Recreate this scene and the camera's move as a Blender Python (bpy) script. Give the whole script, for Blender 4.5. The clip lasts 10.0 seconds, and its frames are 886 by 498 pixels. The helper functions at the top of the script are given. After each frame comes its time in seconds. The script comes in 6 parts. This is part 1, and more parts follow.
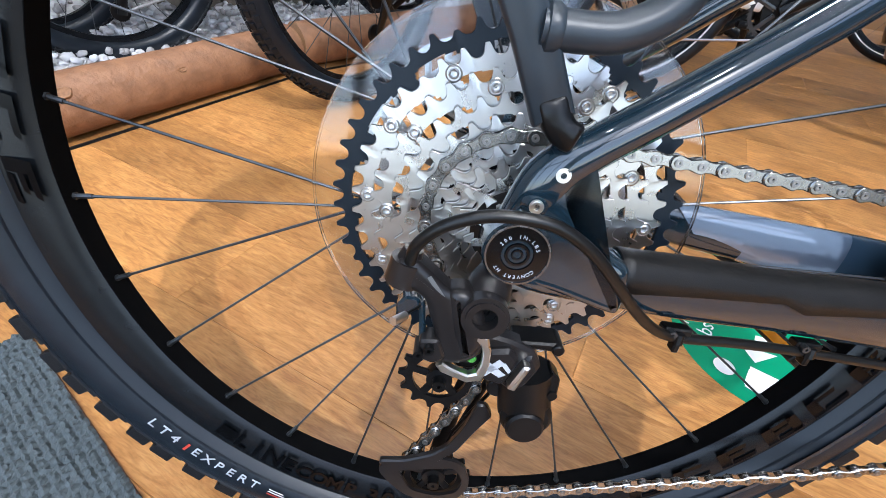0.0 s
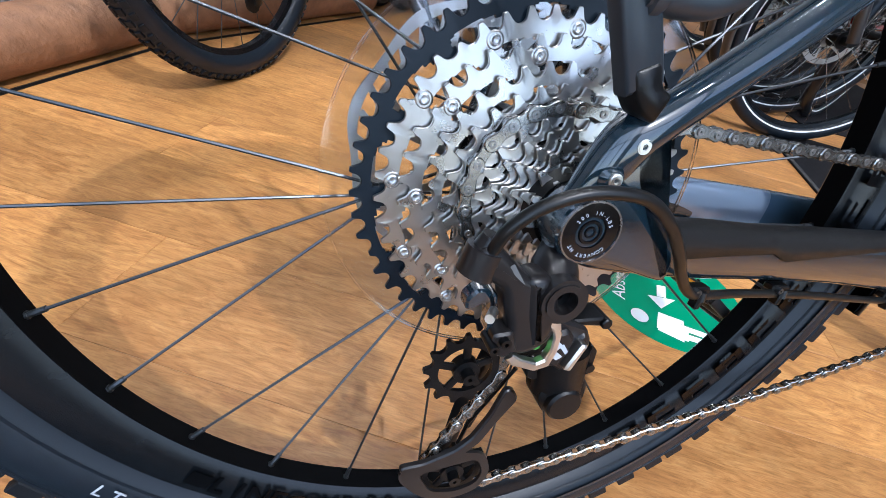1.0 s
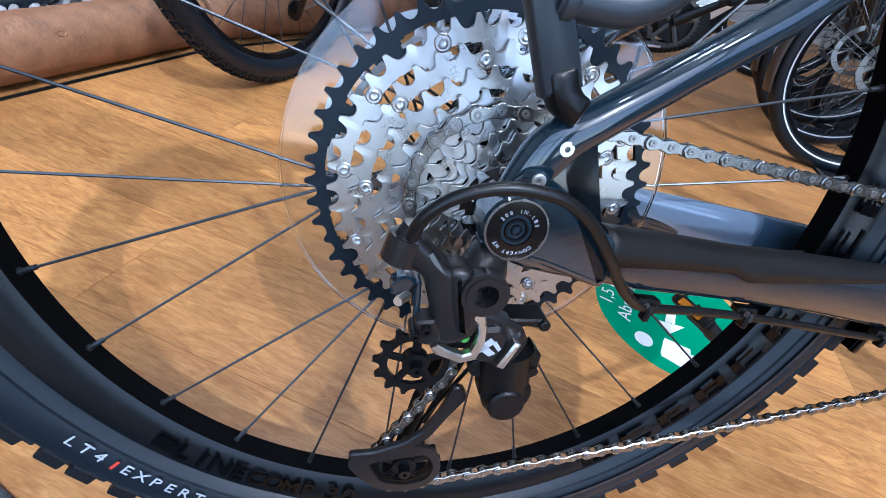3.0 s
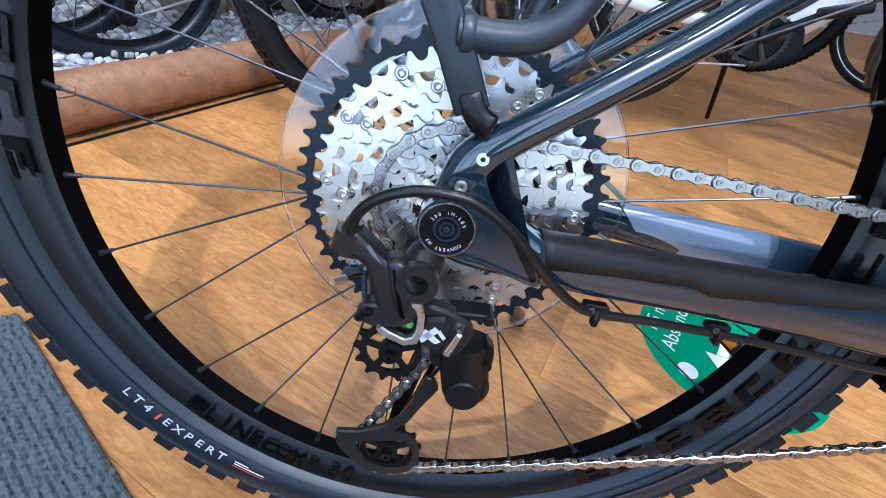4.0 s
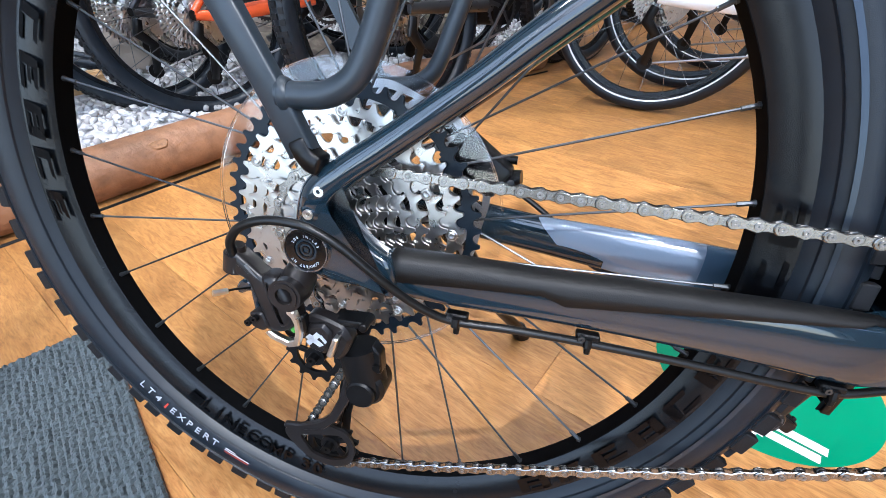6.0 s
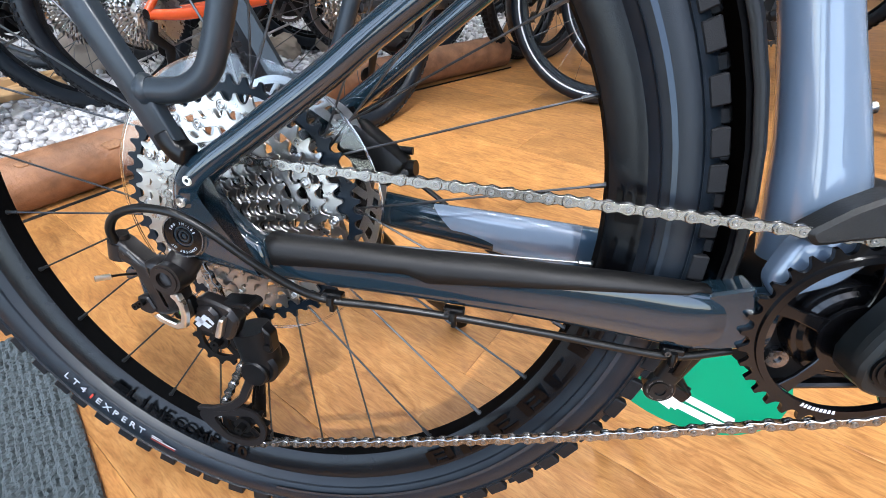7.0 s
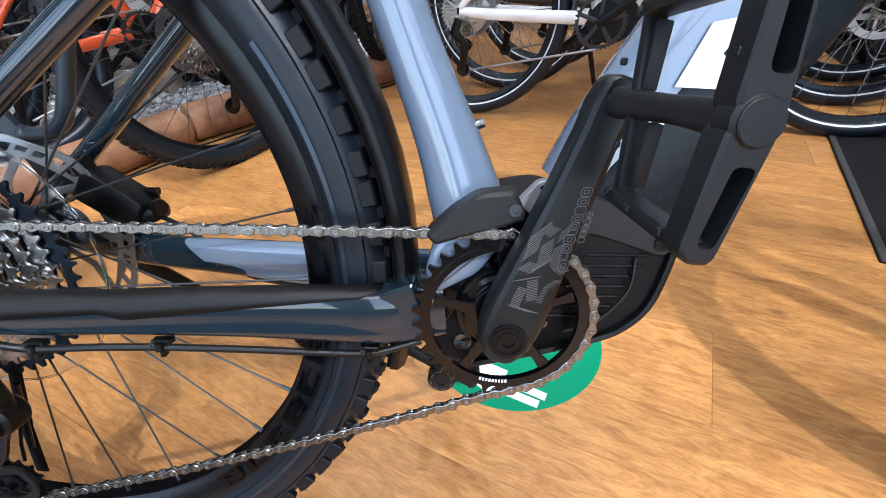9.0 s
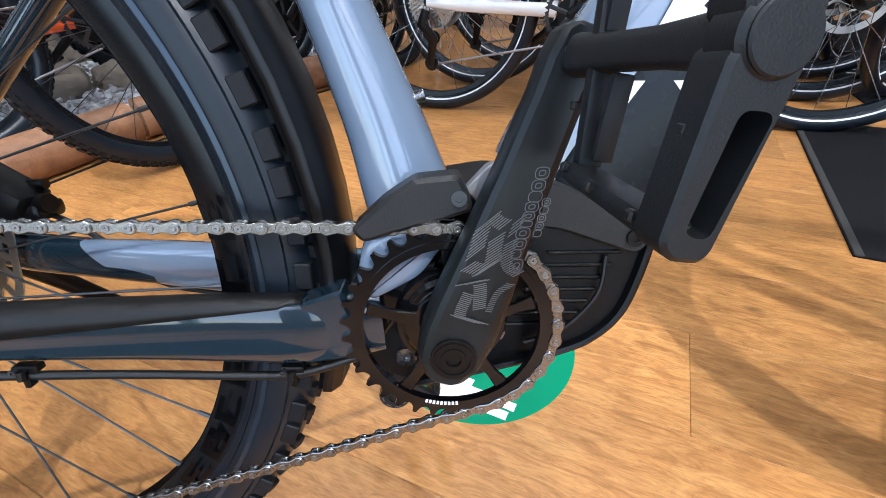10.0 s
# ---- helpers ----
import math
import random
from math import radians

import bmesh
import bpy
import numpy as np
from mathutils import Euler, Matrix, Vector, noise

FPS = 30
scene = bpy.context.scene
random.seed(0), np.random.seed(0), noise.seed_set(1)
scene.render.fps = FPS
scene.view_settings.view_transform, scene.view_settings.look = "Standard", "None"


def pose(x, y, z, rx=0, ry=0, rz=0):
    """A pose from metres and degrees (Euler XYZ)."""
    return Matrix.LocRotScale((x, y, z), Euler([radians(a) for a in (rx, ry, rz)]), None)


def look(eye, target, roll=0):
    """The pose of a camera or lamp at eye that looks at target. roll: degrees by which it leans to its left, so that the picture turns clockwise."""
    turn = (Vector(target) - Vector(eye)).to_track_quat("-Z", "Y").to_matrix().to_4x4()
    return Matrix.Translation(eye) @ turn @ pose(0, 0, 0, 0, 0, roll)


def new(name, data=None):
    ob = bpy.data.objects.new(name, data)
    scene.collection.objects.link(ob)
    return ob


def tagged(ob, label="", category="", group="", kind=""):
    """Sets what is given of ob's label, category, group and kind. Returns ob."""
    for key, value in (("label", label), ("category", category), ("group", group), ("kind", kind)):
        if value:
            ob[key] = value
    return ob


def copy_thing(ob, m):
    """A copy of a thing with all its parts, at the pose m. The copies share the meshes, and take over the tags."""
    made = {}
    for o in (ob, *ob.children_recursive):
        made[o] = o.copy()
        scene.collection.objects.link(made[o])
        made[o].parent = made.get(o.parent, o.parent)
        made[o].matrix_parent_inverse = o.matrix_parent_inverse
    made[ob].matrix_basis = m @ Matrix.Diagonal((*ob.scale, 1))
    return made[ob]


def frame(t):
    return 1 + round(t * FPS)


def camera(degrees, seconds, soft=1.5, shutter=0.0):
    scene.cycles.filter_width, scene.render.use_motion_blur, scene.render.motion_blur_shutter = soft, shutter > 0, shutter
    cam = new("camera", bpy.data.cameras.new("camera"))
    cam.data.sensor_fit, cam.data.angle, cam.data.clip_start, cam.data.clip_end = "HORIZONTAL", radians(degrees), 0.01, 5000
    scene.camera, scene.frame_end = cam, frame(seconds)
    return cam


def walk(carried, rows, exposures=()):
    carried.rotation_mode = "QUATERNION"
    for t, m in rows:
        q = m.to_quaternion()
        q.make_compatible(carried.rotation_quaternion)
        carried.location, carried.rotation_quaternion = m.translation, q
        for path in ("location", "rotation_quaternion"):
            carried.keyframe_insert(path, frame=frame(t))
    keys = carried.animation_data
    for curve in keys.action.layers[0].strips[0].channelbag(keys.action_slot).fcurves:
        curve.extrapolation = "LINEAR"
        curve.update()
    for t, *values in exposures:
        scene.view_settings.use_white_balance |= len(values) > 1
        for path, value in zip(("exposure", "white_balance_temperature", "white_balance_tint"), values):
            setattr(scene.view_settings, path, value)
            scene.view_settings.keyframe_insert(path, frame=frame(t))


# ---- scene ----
cam = camera(91.3, 10.0, 0.6)
PATH = [
    (0, -0.0392, -0.2463, 0.5127, 49.49, -5.53, 3.59),
    (0.5, -0.0841, -0.2376, 0.5052, 49.23, -8.62, -5.36),
    (1, -0.1219, -0.2224, 0.4885, 49.44, -11.35, -12.04),
    (1.5, -0.1383, -0.2086, 0.482, 49.73, -12.86, -16.39),
    (2, -0.1289, -0.2103, 0.4837, 49.74, -13.29, -15.95),
    (3.5, -0.0409, -0.2658, 0.5074, 50.39, -9.75, 0.52),
    (4, -0.0043, -0.2798, 0.5187, 51.23, -7.06, 4.64),
    (4.5, 0.0339, -0.2857, 0.5203, 51.87, -3.3, 8.95),
    (5, 0.0696, -0.2937, 0.5363, 52.76, -1.01, 12.29),
    (6.5, 0.1854, -0.2862, 0.551, 53.11, 1.82, 12.87),
    (7, 0.2297, -0.2951, 0.5529, 52.71, 1.44, 11.14),
    (7.5, 0.2699, -0.2985, 0.555, 53.21, 1.73, 8.94),
    (8, 0.3219, -0.2985, 0.5466, 53.25, 2.41, 5.64),
    (8.5, 0.3843, -0.2985, 0.5581, 53.23, 2.92, 3.24),
    (9, 0.4311, -0.2971, 0.5695, 53.74, 3.37, 1.65),
    (9.5, 0.4494, -0.2656, 0.5373, 53.84, 2.86, -0.02),
    (10, 0.4562, -0.2526, 0.5335, 53.7, 2.38, -1.1),
]
walk(cam, [(t, pose(*row)) for t, *row in PATH], [(0.0, 1.24, 5850, 10), (2.0, 1.00, 5260, 10), (3.4, 1.10, 5090, 10), (4.5, 1.25, 5340, 10), (6.5, 1.47, 5860, 10), (7.2, 1.38, 6000, 10), (8.0, 1.30, 5960, 10), (10.0, 1.19, 5820, 10)])

# ---- light: shop daylight through a glazed front behind the camera, ceiling panels ----
world = bpy.data.worlds.new("world")
scene.world = world
world.use_nodes = True
wn = world.node_tree.nodes
sky = wn.new("ShaderNodeTexSky")
sky.sky_type = "NISHITA"
sky.sun_disc = False
sky.sun_elevation = radians(51)
sky.sun_rotation = radians(160)
world.node_tree.links.new(sky.outputs[0], wn["Background"].inputs[0])
wn["Background"].inputs[1].default_value = 0.15
sun = new("sun", bpy.data.lights.new("sun", "SUN"))
sun.data.energy = 1.1
sun.data.angle = radians(1.4)
sun.data.color = (1.0, 0.97, 0.92)
sun.matrix_world = look((1.2, -3.0, 4.0), (0, 0, 0))

# bright sky in the tall shop window, as area lamps beside the added panel
for x, wide, tall, power in ((-1.4, 2.75, 4.4, 2.3), (1.3, 1.75, 4.4, 0.8)):
    glare = new("window_daylight", bpy.data.lights.new("window_daylight", "AREA"))
    glare.data.shape = "RECTANGLE"
    glare.data.size, glare.data.size_y = wide, tall
    glare.data.energy = power * wide * tall
    glare.data.color = (0.84, 0.93, 1.0)
    glare.matrix_world = pose(x, -2.27, 2.57, 90, 0, 0)


# ---- mesh helpers ----
def join(*shapes):
    verts, faces = [], []
    for v, f in shapes:
        n = len(verts)
        verts += [tuple(p) for p in v]
        faces += [tuple(i + n for i in q) for q in f]
    return verts, faces


def moved(shape, m):
    return [tuple(m @ Vector(p)) for p in shape[0]], shape[1]


def mesh_of(name, shape, mat, sharp=35):
    me = bpy.data.meshes.new(name)
    me.from_pydata([tuple(p) for p in shape[0]], [], [tuple(f) for f in shape[1]])
    me.validate()
    bm = bmesh.new()
    bm.from_mesh(me)
    bmesh.ops.recalc_face_normals(bm, faces=bm.faces)
    bm.to_mesh(me)
    bm.free()
    if sharp:
        me.shade_smooth()
        me.set_sharp_from_angle(angle=radians(sharp))
    me.materials.append(mat)
    return me


def part(name, shape, mat, parent=None, label="", sharp=35, at=None):
    """One mesh object under a thing or a part."""
    me = shape if isinstance(shape, bpy.types.Mesh) else mesh_of(name, shape, mat, sharp)
    ob = new(name, me)
    ob.parent = parent
    if at is not None:
        ob.matrix_basis = at
    if label:
        tagged(ob, label)
    return ob


def thing(name, label, category, at=None, group="", kind=""):
    ob = new(name)
    ob.empty_display_size = 0.05
    if at is not None:
        ob.matrix_basis = at
    return tagged(ob, label, category, group, kind)


def smooth_path(points, steps=6):
    """A rounded line through points (Catmull-Rom)."""
    p = [Vector(q) for q in points]
    p = [p[0] * 2 - p[1]] + p + [p[-1] * 2 - p[-2]]
    out = []
    for i in range(1, len(p) - 2):
        for k in range(steps):
            t = k / steps
            a, b, c, d = p[i - 1], p[i], p[i + 1], p[i + 2]
            out.append(0.5 * ((2 * b) + (c - a) * t + (2 * a - 5 * b + 4 * c - d) * t * t + (3 * b - a - 3 * c + d) * t ** 3))
    out.append(p[-2])
    return out


def tube(points, radius, n=12, side=(0, 1, 0), caps=True, power=1.0):
    """A swept tube. radius: a number, or a list of numbers or of (across side, in plane) pairs along the line."""
    pts = [Vector(p) for p in points]
    m = len(pts)
    if not isinstance(radius, (list, tuple)):
        radius = [radius] * m
    if len(radius) != m:
        src = [r if isinstance(r, (list, tuple)) else (r, r) for r in radius]
        rr = []
        for i in range(m):
            t = i / (m - 1) * (len(src) - 1)
            k = min(int(t), len(src) - 2)
            w = t - k
            rr.append((src[k][0] * (1 - w) + src[k + 1][0] * w, src[k][1] * (1 - w) + src[k + 1][1] * w))
        radius = rr
    verts, faces = [], []
    s = Vector(side)
    for i, p in enumerate(pts):
        d = (pts[min(i + 1, m - 1)] - pts[max(i - 1, 0)]).normalized()
        u = (s - d * s.dot(d))
        if u.length < 1e-4:
            u = d.orthogonal()
        u.normalize()
        v = d.cross(u)
        ra, rb = radius[i] if isinstance(radius[i], (list, tuple)) else (radius[i], radius[i])
        for k in range(n):
            a = 2 * math.pi * k / n
            ca, sa = math.cos(a), math.sin(a)
            if power != 1.0:
                ca, sa = math.copysign(abs(ca) ** power, ca), math.copysign(abs(sa) ** power, sa)
            verts.append(p + u * (ra * ca) + v * (rb * sa))
    for i in range(m - 1):
        for k in range(n):
            a, b = i * n + k, i * n + (k + 1) % n
            faces.append((a, b, b + n, a + n))
    if caps:
        faces.append(tuple(range(n))[::-1])
        faces.append(tuple((m - 1) * n + k for k in range(n)))
    return verts, faces


def lathe(profile, n=48, a0=0.0, a1=2 * math.pi, closed=True):
    """Turns (radius, y) points round the y axis. closed: the profile is a loop."""
    full = abs(a1 - a0 - 2 * math.pi) < 1e-6
    m = len(profile)
    cols = n if full else n + 1
    verts, faces = [], []
    for i in range(cols):
        a = a0 + (a1 - a0) * i / n
        for r, y in profile:
            verts.append((r * math.cos(a), y, r * math.sin(a)))
    for i in range(n):
        j = (i + 1) % cols
        for k in range(m if closed else m - 1):
            l = (k + 1) % m
            faces.append((i * m + k, i * m + l, j * m + l, j * m + k))
    if not full and closed:
        faces.append(tuple(range(m)))
        faces.append(tuple(n * m + k for k in range(m))[::-1])
    return verts, faces


def disc(r, y0, y1, n=20, c=(0, 0), bevel=0.0):
    """A solid cylinder along y."""
    b = min(bevel, r * 0.5)
    prof = [(0.00002, y0), (r - b, y0), (r, y0 + math.copysign(b, y1 - y0)), (r, y1 - math.copysign(b, y1 - y0)), (r - b, y1), (0.00002, y1)]
    v, f = lathe(prof, n)
    return [(x + c[0], y, z + c[1]) for x, y, z in v], f


def washer(r0, r1, y0, y1, n=32, c=(0, 0)):
    v, f = lathe([(r0, y0), (r1, y0), (r1, y1), (r0, y1)], n)
    return [(x + c[0], y, z + c[1]) for x, y, z in v], f


def plate(outline, y0, y1):
    """A flat plate in the x-z plane, from an outline of (x, z) points."""
    n = len(outline)
    v = [(x, y0, z) for x, z in outline] + [(x, y1, z) for x, z in outline]
    f = [tuple(range(n)), tuple(range(n, 2 * n))[::-1]] + [(i, (i + 1) % n, (i + 1) % n + n, i + n) for i in range(n)]
    return v, f


def band(outer, inner, y0, y1):
    """A flat plate between two outlines with the same number of points."""
    n = len(outer)
    v = [(x, y0, z) for x, z in outer] + [(x, y0, z) for x, z in inner] + [(x, y1, z) for x, z in outer] + [(x, y1, z) for x, z in inner]
    f = []
    for i in range(n):
        j = (i + 1) % n
        f += [(i, j, j + n, i + n), (i + 2 * n, i + 3 * n, j + 3 * n, j + 2 * n), (i, i + 2 * n, j + 2 * n, j), (i + n, j + n, j + 3 * n, i + 3 * n)]
    return v, f


def box(size, at=(0, 0, 0), bevel=0.0, segments=2):
    bm = bmesh.new()
    bmesh.ops.create_cube(bm, size=1)
    bmesh.ops.scale(bm, vec=size, verts=bm.verts)
    if bevel:
        bmesh.ops.bevel(bm, geom=bm.edges[:], offset=bevel, segments=segments, affect="EDGES", profile=0.5)
    bm.verts.index_update()
    v = [tuple(p.co + Vector(at)) for p in bm.verts]
    f = [tuple(q.index for q in face.verts) for face in bm.faces]
    bm.free()
    return v, f


def rounded(outline, r=0.004, steps=3):
    """An outline with its corners rounded."""
    out = []
    n = len(outline)
    for i in range(n):
        p, a, b = Vector(outline[i]), Vector(outline[i - 1]), Vector(outline[(i + 1) % n])
        da, db = (a - p), (b - p)
        k = min(r, da.length * 0.45, db.length * 0.45)
        q0, q1 = p + da.normalized() * k, p + db.normalized() * k
        for s in range(steps + 1):
            t = s / steps
            out.append(tuple(q0 * (1 - t) ** 2 + p * (2 * t * (1 - t)) + q1 * t * t))
    return out


TOOTH = [(0, 0), (0.08, 0.02), (0.153, 0.08), (0.216, 0.18), (0.264, 0.31), (0.30, 0.48), (0.345, 0.74), (0.385, 0.94), (0.41, 1), (0.56, 1), (0.585, 0.94), (0.625, 0.74), (0.67, 0.48), (0.71, 0.31), (0.765, 0.18), (0.84, 0.08), (0.92, 0.02)]


def toothed(teeth, tip, root, per=6, lean=0.12, skip=()):
    """The outline of a sprocket."""
    out = []
    shape = TOOTH
    for i in range(teeth):
        for u, h in shape:
            a = 2 * math.pi * (i + u + lean * h * 0.3) / teeth
            hh = h * (0.55 if i in skip else 1.0)
            r = root + (tip - root) * hh
            out.append((r * math.cos(a), r * math.sin(a)))
    return out


def inset(outline, b):
    """An outline moved inwards by b."""
    n = len(outline)
    area = sum(outline[i - 1][0] * outline[i][1] - outline[i][0] * outline[i - 1][1] for i in range(n))
    s = 1 if area > 0 else -1
    out = []
    for i in range(n):
        p, a, c = Vector(outline[i]), Vector(outline[i - 1]), Vector(outline[(i + 1) % n])
        d0, d1 = (p - a), (c - p)
        d = (d0.normalized() + d1.normalized())
        if d.length < 1e-5:
            d = d1
        d.normalize()
        k = max(0.45, d.dot(d1.normalized()))
        out.append(tuple(p + Vector((-d.y, d.x)) * (s * b / k)))
    return out


def slab(outline, y0, y1, b=0.0012, hole=None):
    """A plate with its front rim (at y0) bevelled, and a window if a hole is given."""
    v, f = [], []

    def ring(points, y):
        k = len(v)
        v.extend((x, y, z) for x, z in points)
        return list(range(k, k + len(points)))

    def wall(p, q):
        f.extend((p[i - 1], p[i], q[i], q[i - 1]) for i in range(len(p)))

    s = math.copysign(b, y1 - y0)
    back, edge, front = ring(outline, y1), ring(outline, y0 + s), ring(inset(outline, b), y0)
    wall(back, edge)
    wall(edge, front)
    if hole:
        h1, h0 = ring(hole, y1), ring(hole, y0)
        wall(h1, h0)
        for rim, h in ((front, h0), (back, h1)):
            j = min(range(len(rim)), key=lambda i: (Vector(v[rim[i]]) - Vector(v[h[0]])).length)
            a, c = len(v), len(v) + 1
            v.extend((v[rim[j]], v[h[0]]))
            sa = sum(v[rim[i - 1]][0] * v[rim[i]][2] - v[rim[i]][0] * v[rim[i - 1]][2] for i in range(len(rim)))
            sh = sum(v[h[i - 1]][0] * v[h[i]][2] - v[h[i]][0] * v[h[i - 1]][2] for i in range(len(h)))
            hh = h[1:] if sa * sh < 0 else h[1:][::-1]
            f.append(tuple(rim[j:] + rim[:j] + [a, h[0]] + hh + [c]))
    else:
        f.extend((tuple(front), tuple(back)))
    return v, f


def pillow(outline, y0, y1, b, steps=5):
    """A plate whose front (at y0) swells in a rounded rim of width b."""
    v, f, rings = [], [], []
    n = len(outline)
    s = math.copysign(1, y1 - y0)
    for k in range(-1, steps + 1):
        a = math.pi / 2 * max(0, k) / steps
        pts = inset(outline, b * (1 - math.cos(a))) if k > 0 else outline
        y = y1 if k < 0 else y0 + s * b * 0.8 * (1 - math.sin(a))
        rings.append(range(len(v), len(v) + n))
        v += [(x, y, z) for x, z in pts]
    for p, q in zip(rings, rings[1:]):
        f += [(p[i - 1], p[i], q[i], q[i - 1]) for i in range(n)]
    return v, f + [tuple(rings[0]), tuple(rings[-1])]


def by_angle(outline, centre, n):
    """n points of a star-shaped outline at even angles round a centre."""
    out = []
    m = len(outline)
    c = Vector(centre)
    for k in range(n):
        d = Vector((math.cos(2 * math.pi * k / n), math.sin(2 * math.pi * k / n)))
        best = 0.001
        for i in range(m):
            a, b = Vector(outline[i - 1]) - c, Vector(outline[i]) - c
            e = b - a
            den = d.x * e.y - d.y * e.x
            if abs(den) < 1e-12:
                continue
            t = (a.x * e.y - a.y * e.x) / den
            u = (a.x * d.y - a.y * d.x) / den
            if t > 0 and -1e-6 <= u <= 1 + 1e-6:
                best = max(best, t)
        out.append(tuple(c + d * best))
    return out


def ring_points(r, count, phase=0.0, wave=0.0, lobes=0):
    return [((r + wave * math.cos(lobes * 2 * math.pi * i / count)) * math.cos(2 * math.pi * i / count + phase), (r + wave * math.cos(lobes * 2 * math.pi * i / count)) * math.sin(2 * math.pi * i / count + phase)) for i in range(count)]


def lettering(text, size, mat, name="lettering", depth=0.0003, bold=0.0):
    """A flat mesh of letters in the x-y plane, reading along x, centred."""
    cu = bpy.data.curves.new(name, "FONT")
    cu.body, cu.size, cu.extrude, cu.offset = text, size, depth, bold
    cu.align_x, cu.align_y, cu.resolution_u = "CENTER", "CENTER", 3
    ob = bpy.data.objects.new(name, cu)
    scene.collection.objects.link(ob)
    dg = bpy.context.evaluated_depsgraph_get()
    me = bpy.data.meshes.new_from_object(ob.evaluated_get(dg))
    bpy.data.objects.remove(ob)
    bpy.data.curves.remove(cu)
    me.materials.clear()
    me.materials.append(mat)
    return me


# ---- materials ----
def material(name, color, rough=0.5, metal=0.0, coat=0.0, vary=0.0, scale=40.0, bump=0.0, bump_scale=200.0, random_tint=0.0, rough_vary=0.08, spec=0.5, coat_ior=1.5, depth=0.001):
    m = bpy.data.materials.new(name)
    m.use_nodes = True
    nt = m.node_tree
    b = nt.nodes["Principled BSDF"]
    b.inputs["Roughness"].default_value = rough
    b.inputs["Metallic"].default_value = metal
    b.inputs["Coat Weight"].default_value = coat
    b.inputs["Coat IOR"].default_value = coat_ior
    b.inputs["Coat Roughness"].default_value = 0.04
    b.inputs["Specular IOR Level"].default_value = spec
    tc = nt.nodes.new("ShaderNodeTexCoord")
    no = nt.nodes.new("ShaderNodeTexNoise")
    no.inputs["Scale"].default_value = scale
    no.inputs["Detail"].default_value = 6
    nt.links.new(tc.outputs["Object"], no.inputs["Vector"])
    mix = nt.nodes.new("ShaderNodeMix")
    mix.data_type = "RGBA"
    mix.inputs[6].default_value = (*[c * (1 - vary) for c in color], 1)
    mix.inputs[7].default_value = (*[min(1, c * (1 + vary)) for c in color], 1)
    nt.links.new(no.outputs[0], mix.inputs[0])
    last = mix.outputs[2]
    if random_tint:
        oi = nt.nodes.new("ShaderNodeObjectInfo")
        hs = nt.nodes.new("ShaderNodeHueSaturation")
        mr = nt.nodes.new("ShaderNodeMapRange")
        mr.inputs[3].default_value, mr.inputs[4].default_value = 1 - random_tint, 1 + random_tint
        nt.links.new(oi.outputs["Random"], mr.inputs[0])
        nt.links.new(mr.outputs[0], hs.inputs["Value"])
        nt.links.new(last, hs.inputs["Color"])
        last = hs.outputs[0]
    nt.links.new(last, b.inputs["Base Color"])
    if rough_vary:
        mr = nt.nodes.new("ShaderNodeMapRange")
        mr.inputs[3].default_value, mr.inputs[4].default_value = max(0.02, rough - rough_vary), min(1, rough + rough_vary)
        nt.links.new(no.outputs[0], mr.inputs[0])
        nt.links.new(mr.outputs[0], b.inputs["Roughness"])
    if bump:
        n2 = nt.nodes.new("ShaderNodeTexNoise")
        n2.inputs["Scale"].default_value = bump_scale
        n2.inputs["Detail"].default_value = 4
        nt.links.new(tc.outputs["Object"], n2.inputs["Vector"])
        bp = nt.nodes.new("ShaderNodeBump")
        bp.inputs["Strength"].default_value = bump
        bp.inputs["Distance"].default_value = depth
        nt.links.new(n2.outputs[0], bp.inputs["Height"])
        nt.links.new(bp.outputs[0], b.inputs["Normal"])
    return m


M_PAINT_DARK = material("slate_gloss_paint", (0.0078, 0.0185, 0.0285), 0.16, 0.0, 1.0, 0.25, 400, rough_vary=0.03, spec=0.25, coat_ior=1.62)
M_PAINT_BLUE = material("blue_grey_gloss_paint", (0.150, 0.200, 0.275), 0.25, 0.0, 1.0, 0.05, 30, rough_vary=0.03, coat_ior=1.7)
M_PAINT_BAND = material("steel_blue_paint", (0.06, 0.11, 0.17), 0.25, 0.1, 0.8, 0.04, 30, rough_vary=0.03)
M_GUARD = material("black_rubber_guard", (0.0062, 0.0060, 0.0060), 0.45, 0, 0, 0.35, 60, 0.2, 1400, rough_vary=0.1, spec=0.28)
M_TYRE = material("tyre_rubber", (0.0062, 0.0098, 0.0150), 0.34, 0, 0, 0.3, 50, 0.15, 1800, rough_vary=0.10, spec=0.36)
M_KNOB = material("tyre_tread_rubber", (0.0060, 0.0068, 0.0085), 0.58, 0, 0, 0.3, 80, 0.25, 1500, spec=0.25)
M_RIM = material("black_anodised_rim", (0.0030, 0.0040, 0.0054), 0.25, 0.0, 0, 0.25, 60, 0.05, 1500, rough_vary=0.06, spec=0.33)
M_DECAL = material("gloss_black_alloy", (0.0030, 0.0030, 0.0036), 0.14, 0, 0.2, 0.1, 60, rough_vary=0.04, spec=0.4)
M_REFLECT = material("grey_reflective_band", (0.030, 0.042, 0.058), 0.24, 0.5, 0, 0.1, 90)
M_BLACK = material("satin_black_metal", (0.0026, 0.0028, 0.0032), 0.32, 0.0, 0, 0.3, 90, 0.05, 1200, rough_vary=0.08, spec=0.28)
M_PLASTIC = material("black_plastic", (0.0032, 0.0034, 0.0040), 0.38, 0, 0, 0.25, 90, 0.12, 1600, rough_vary=0.08, spec=0.25)
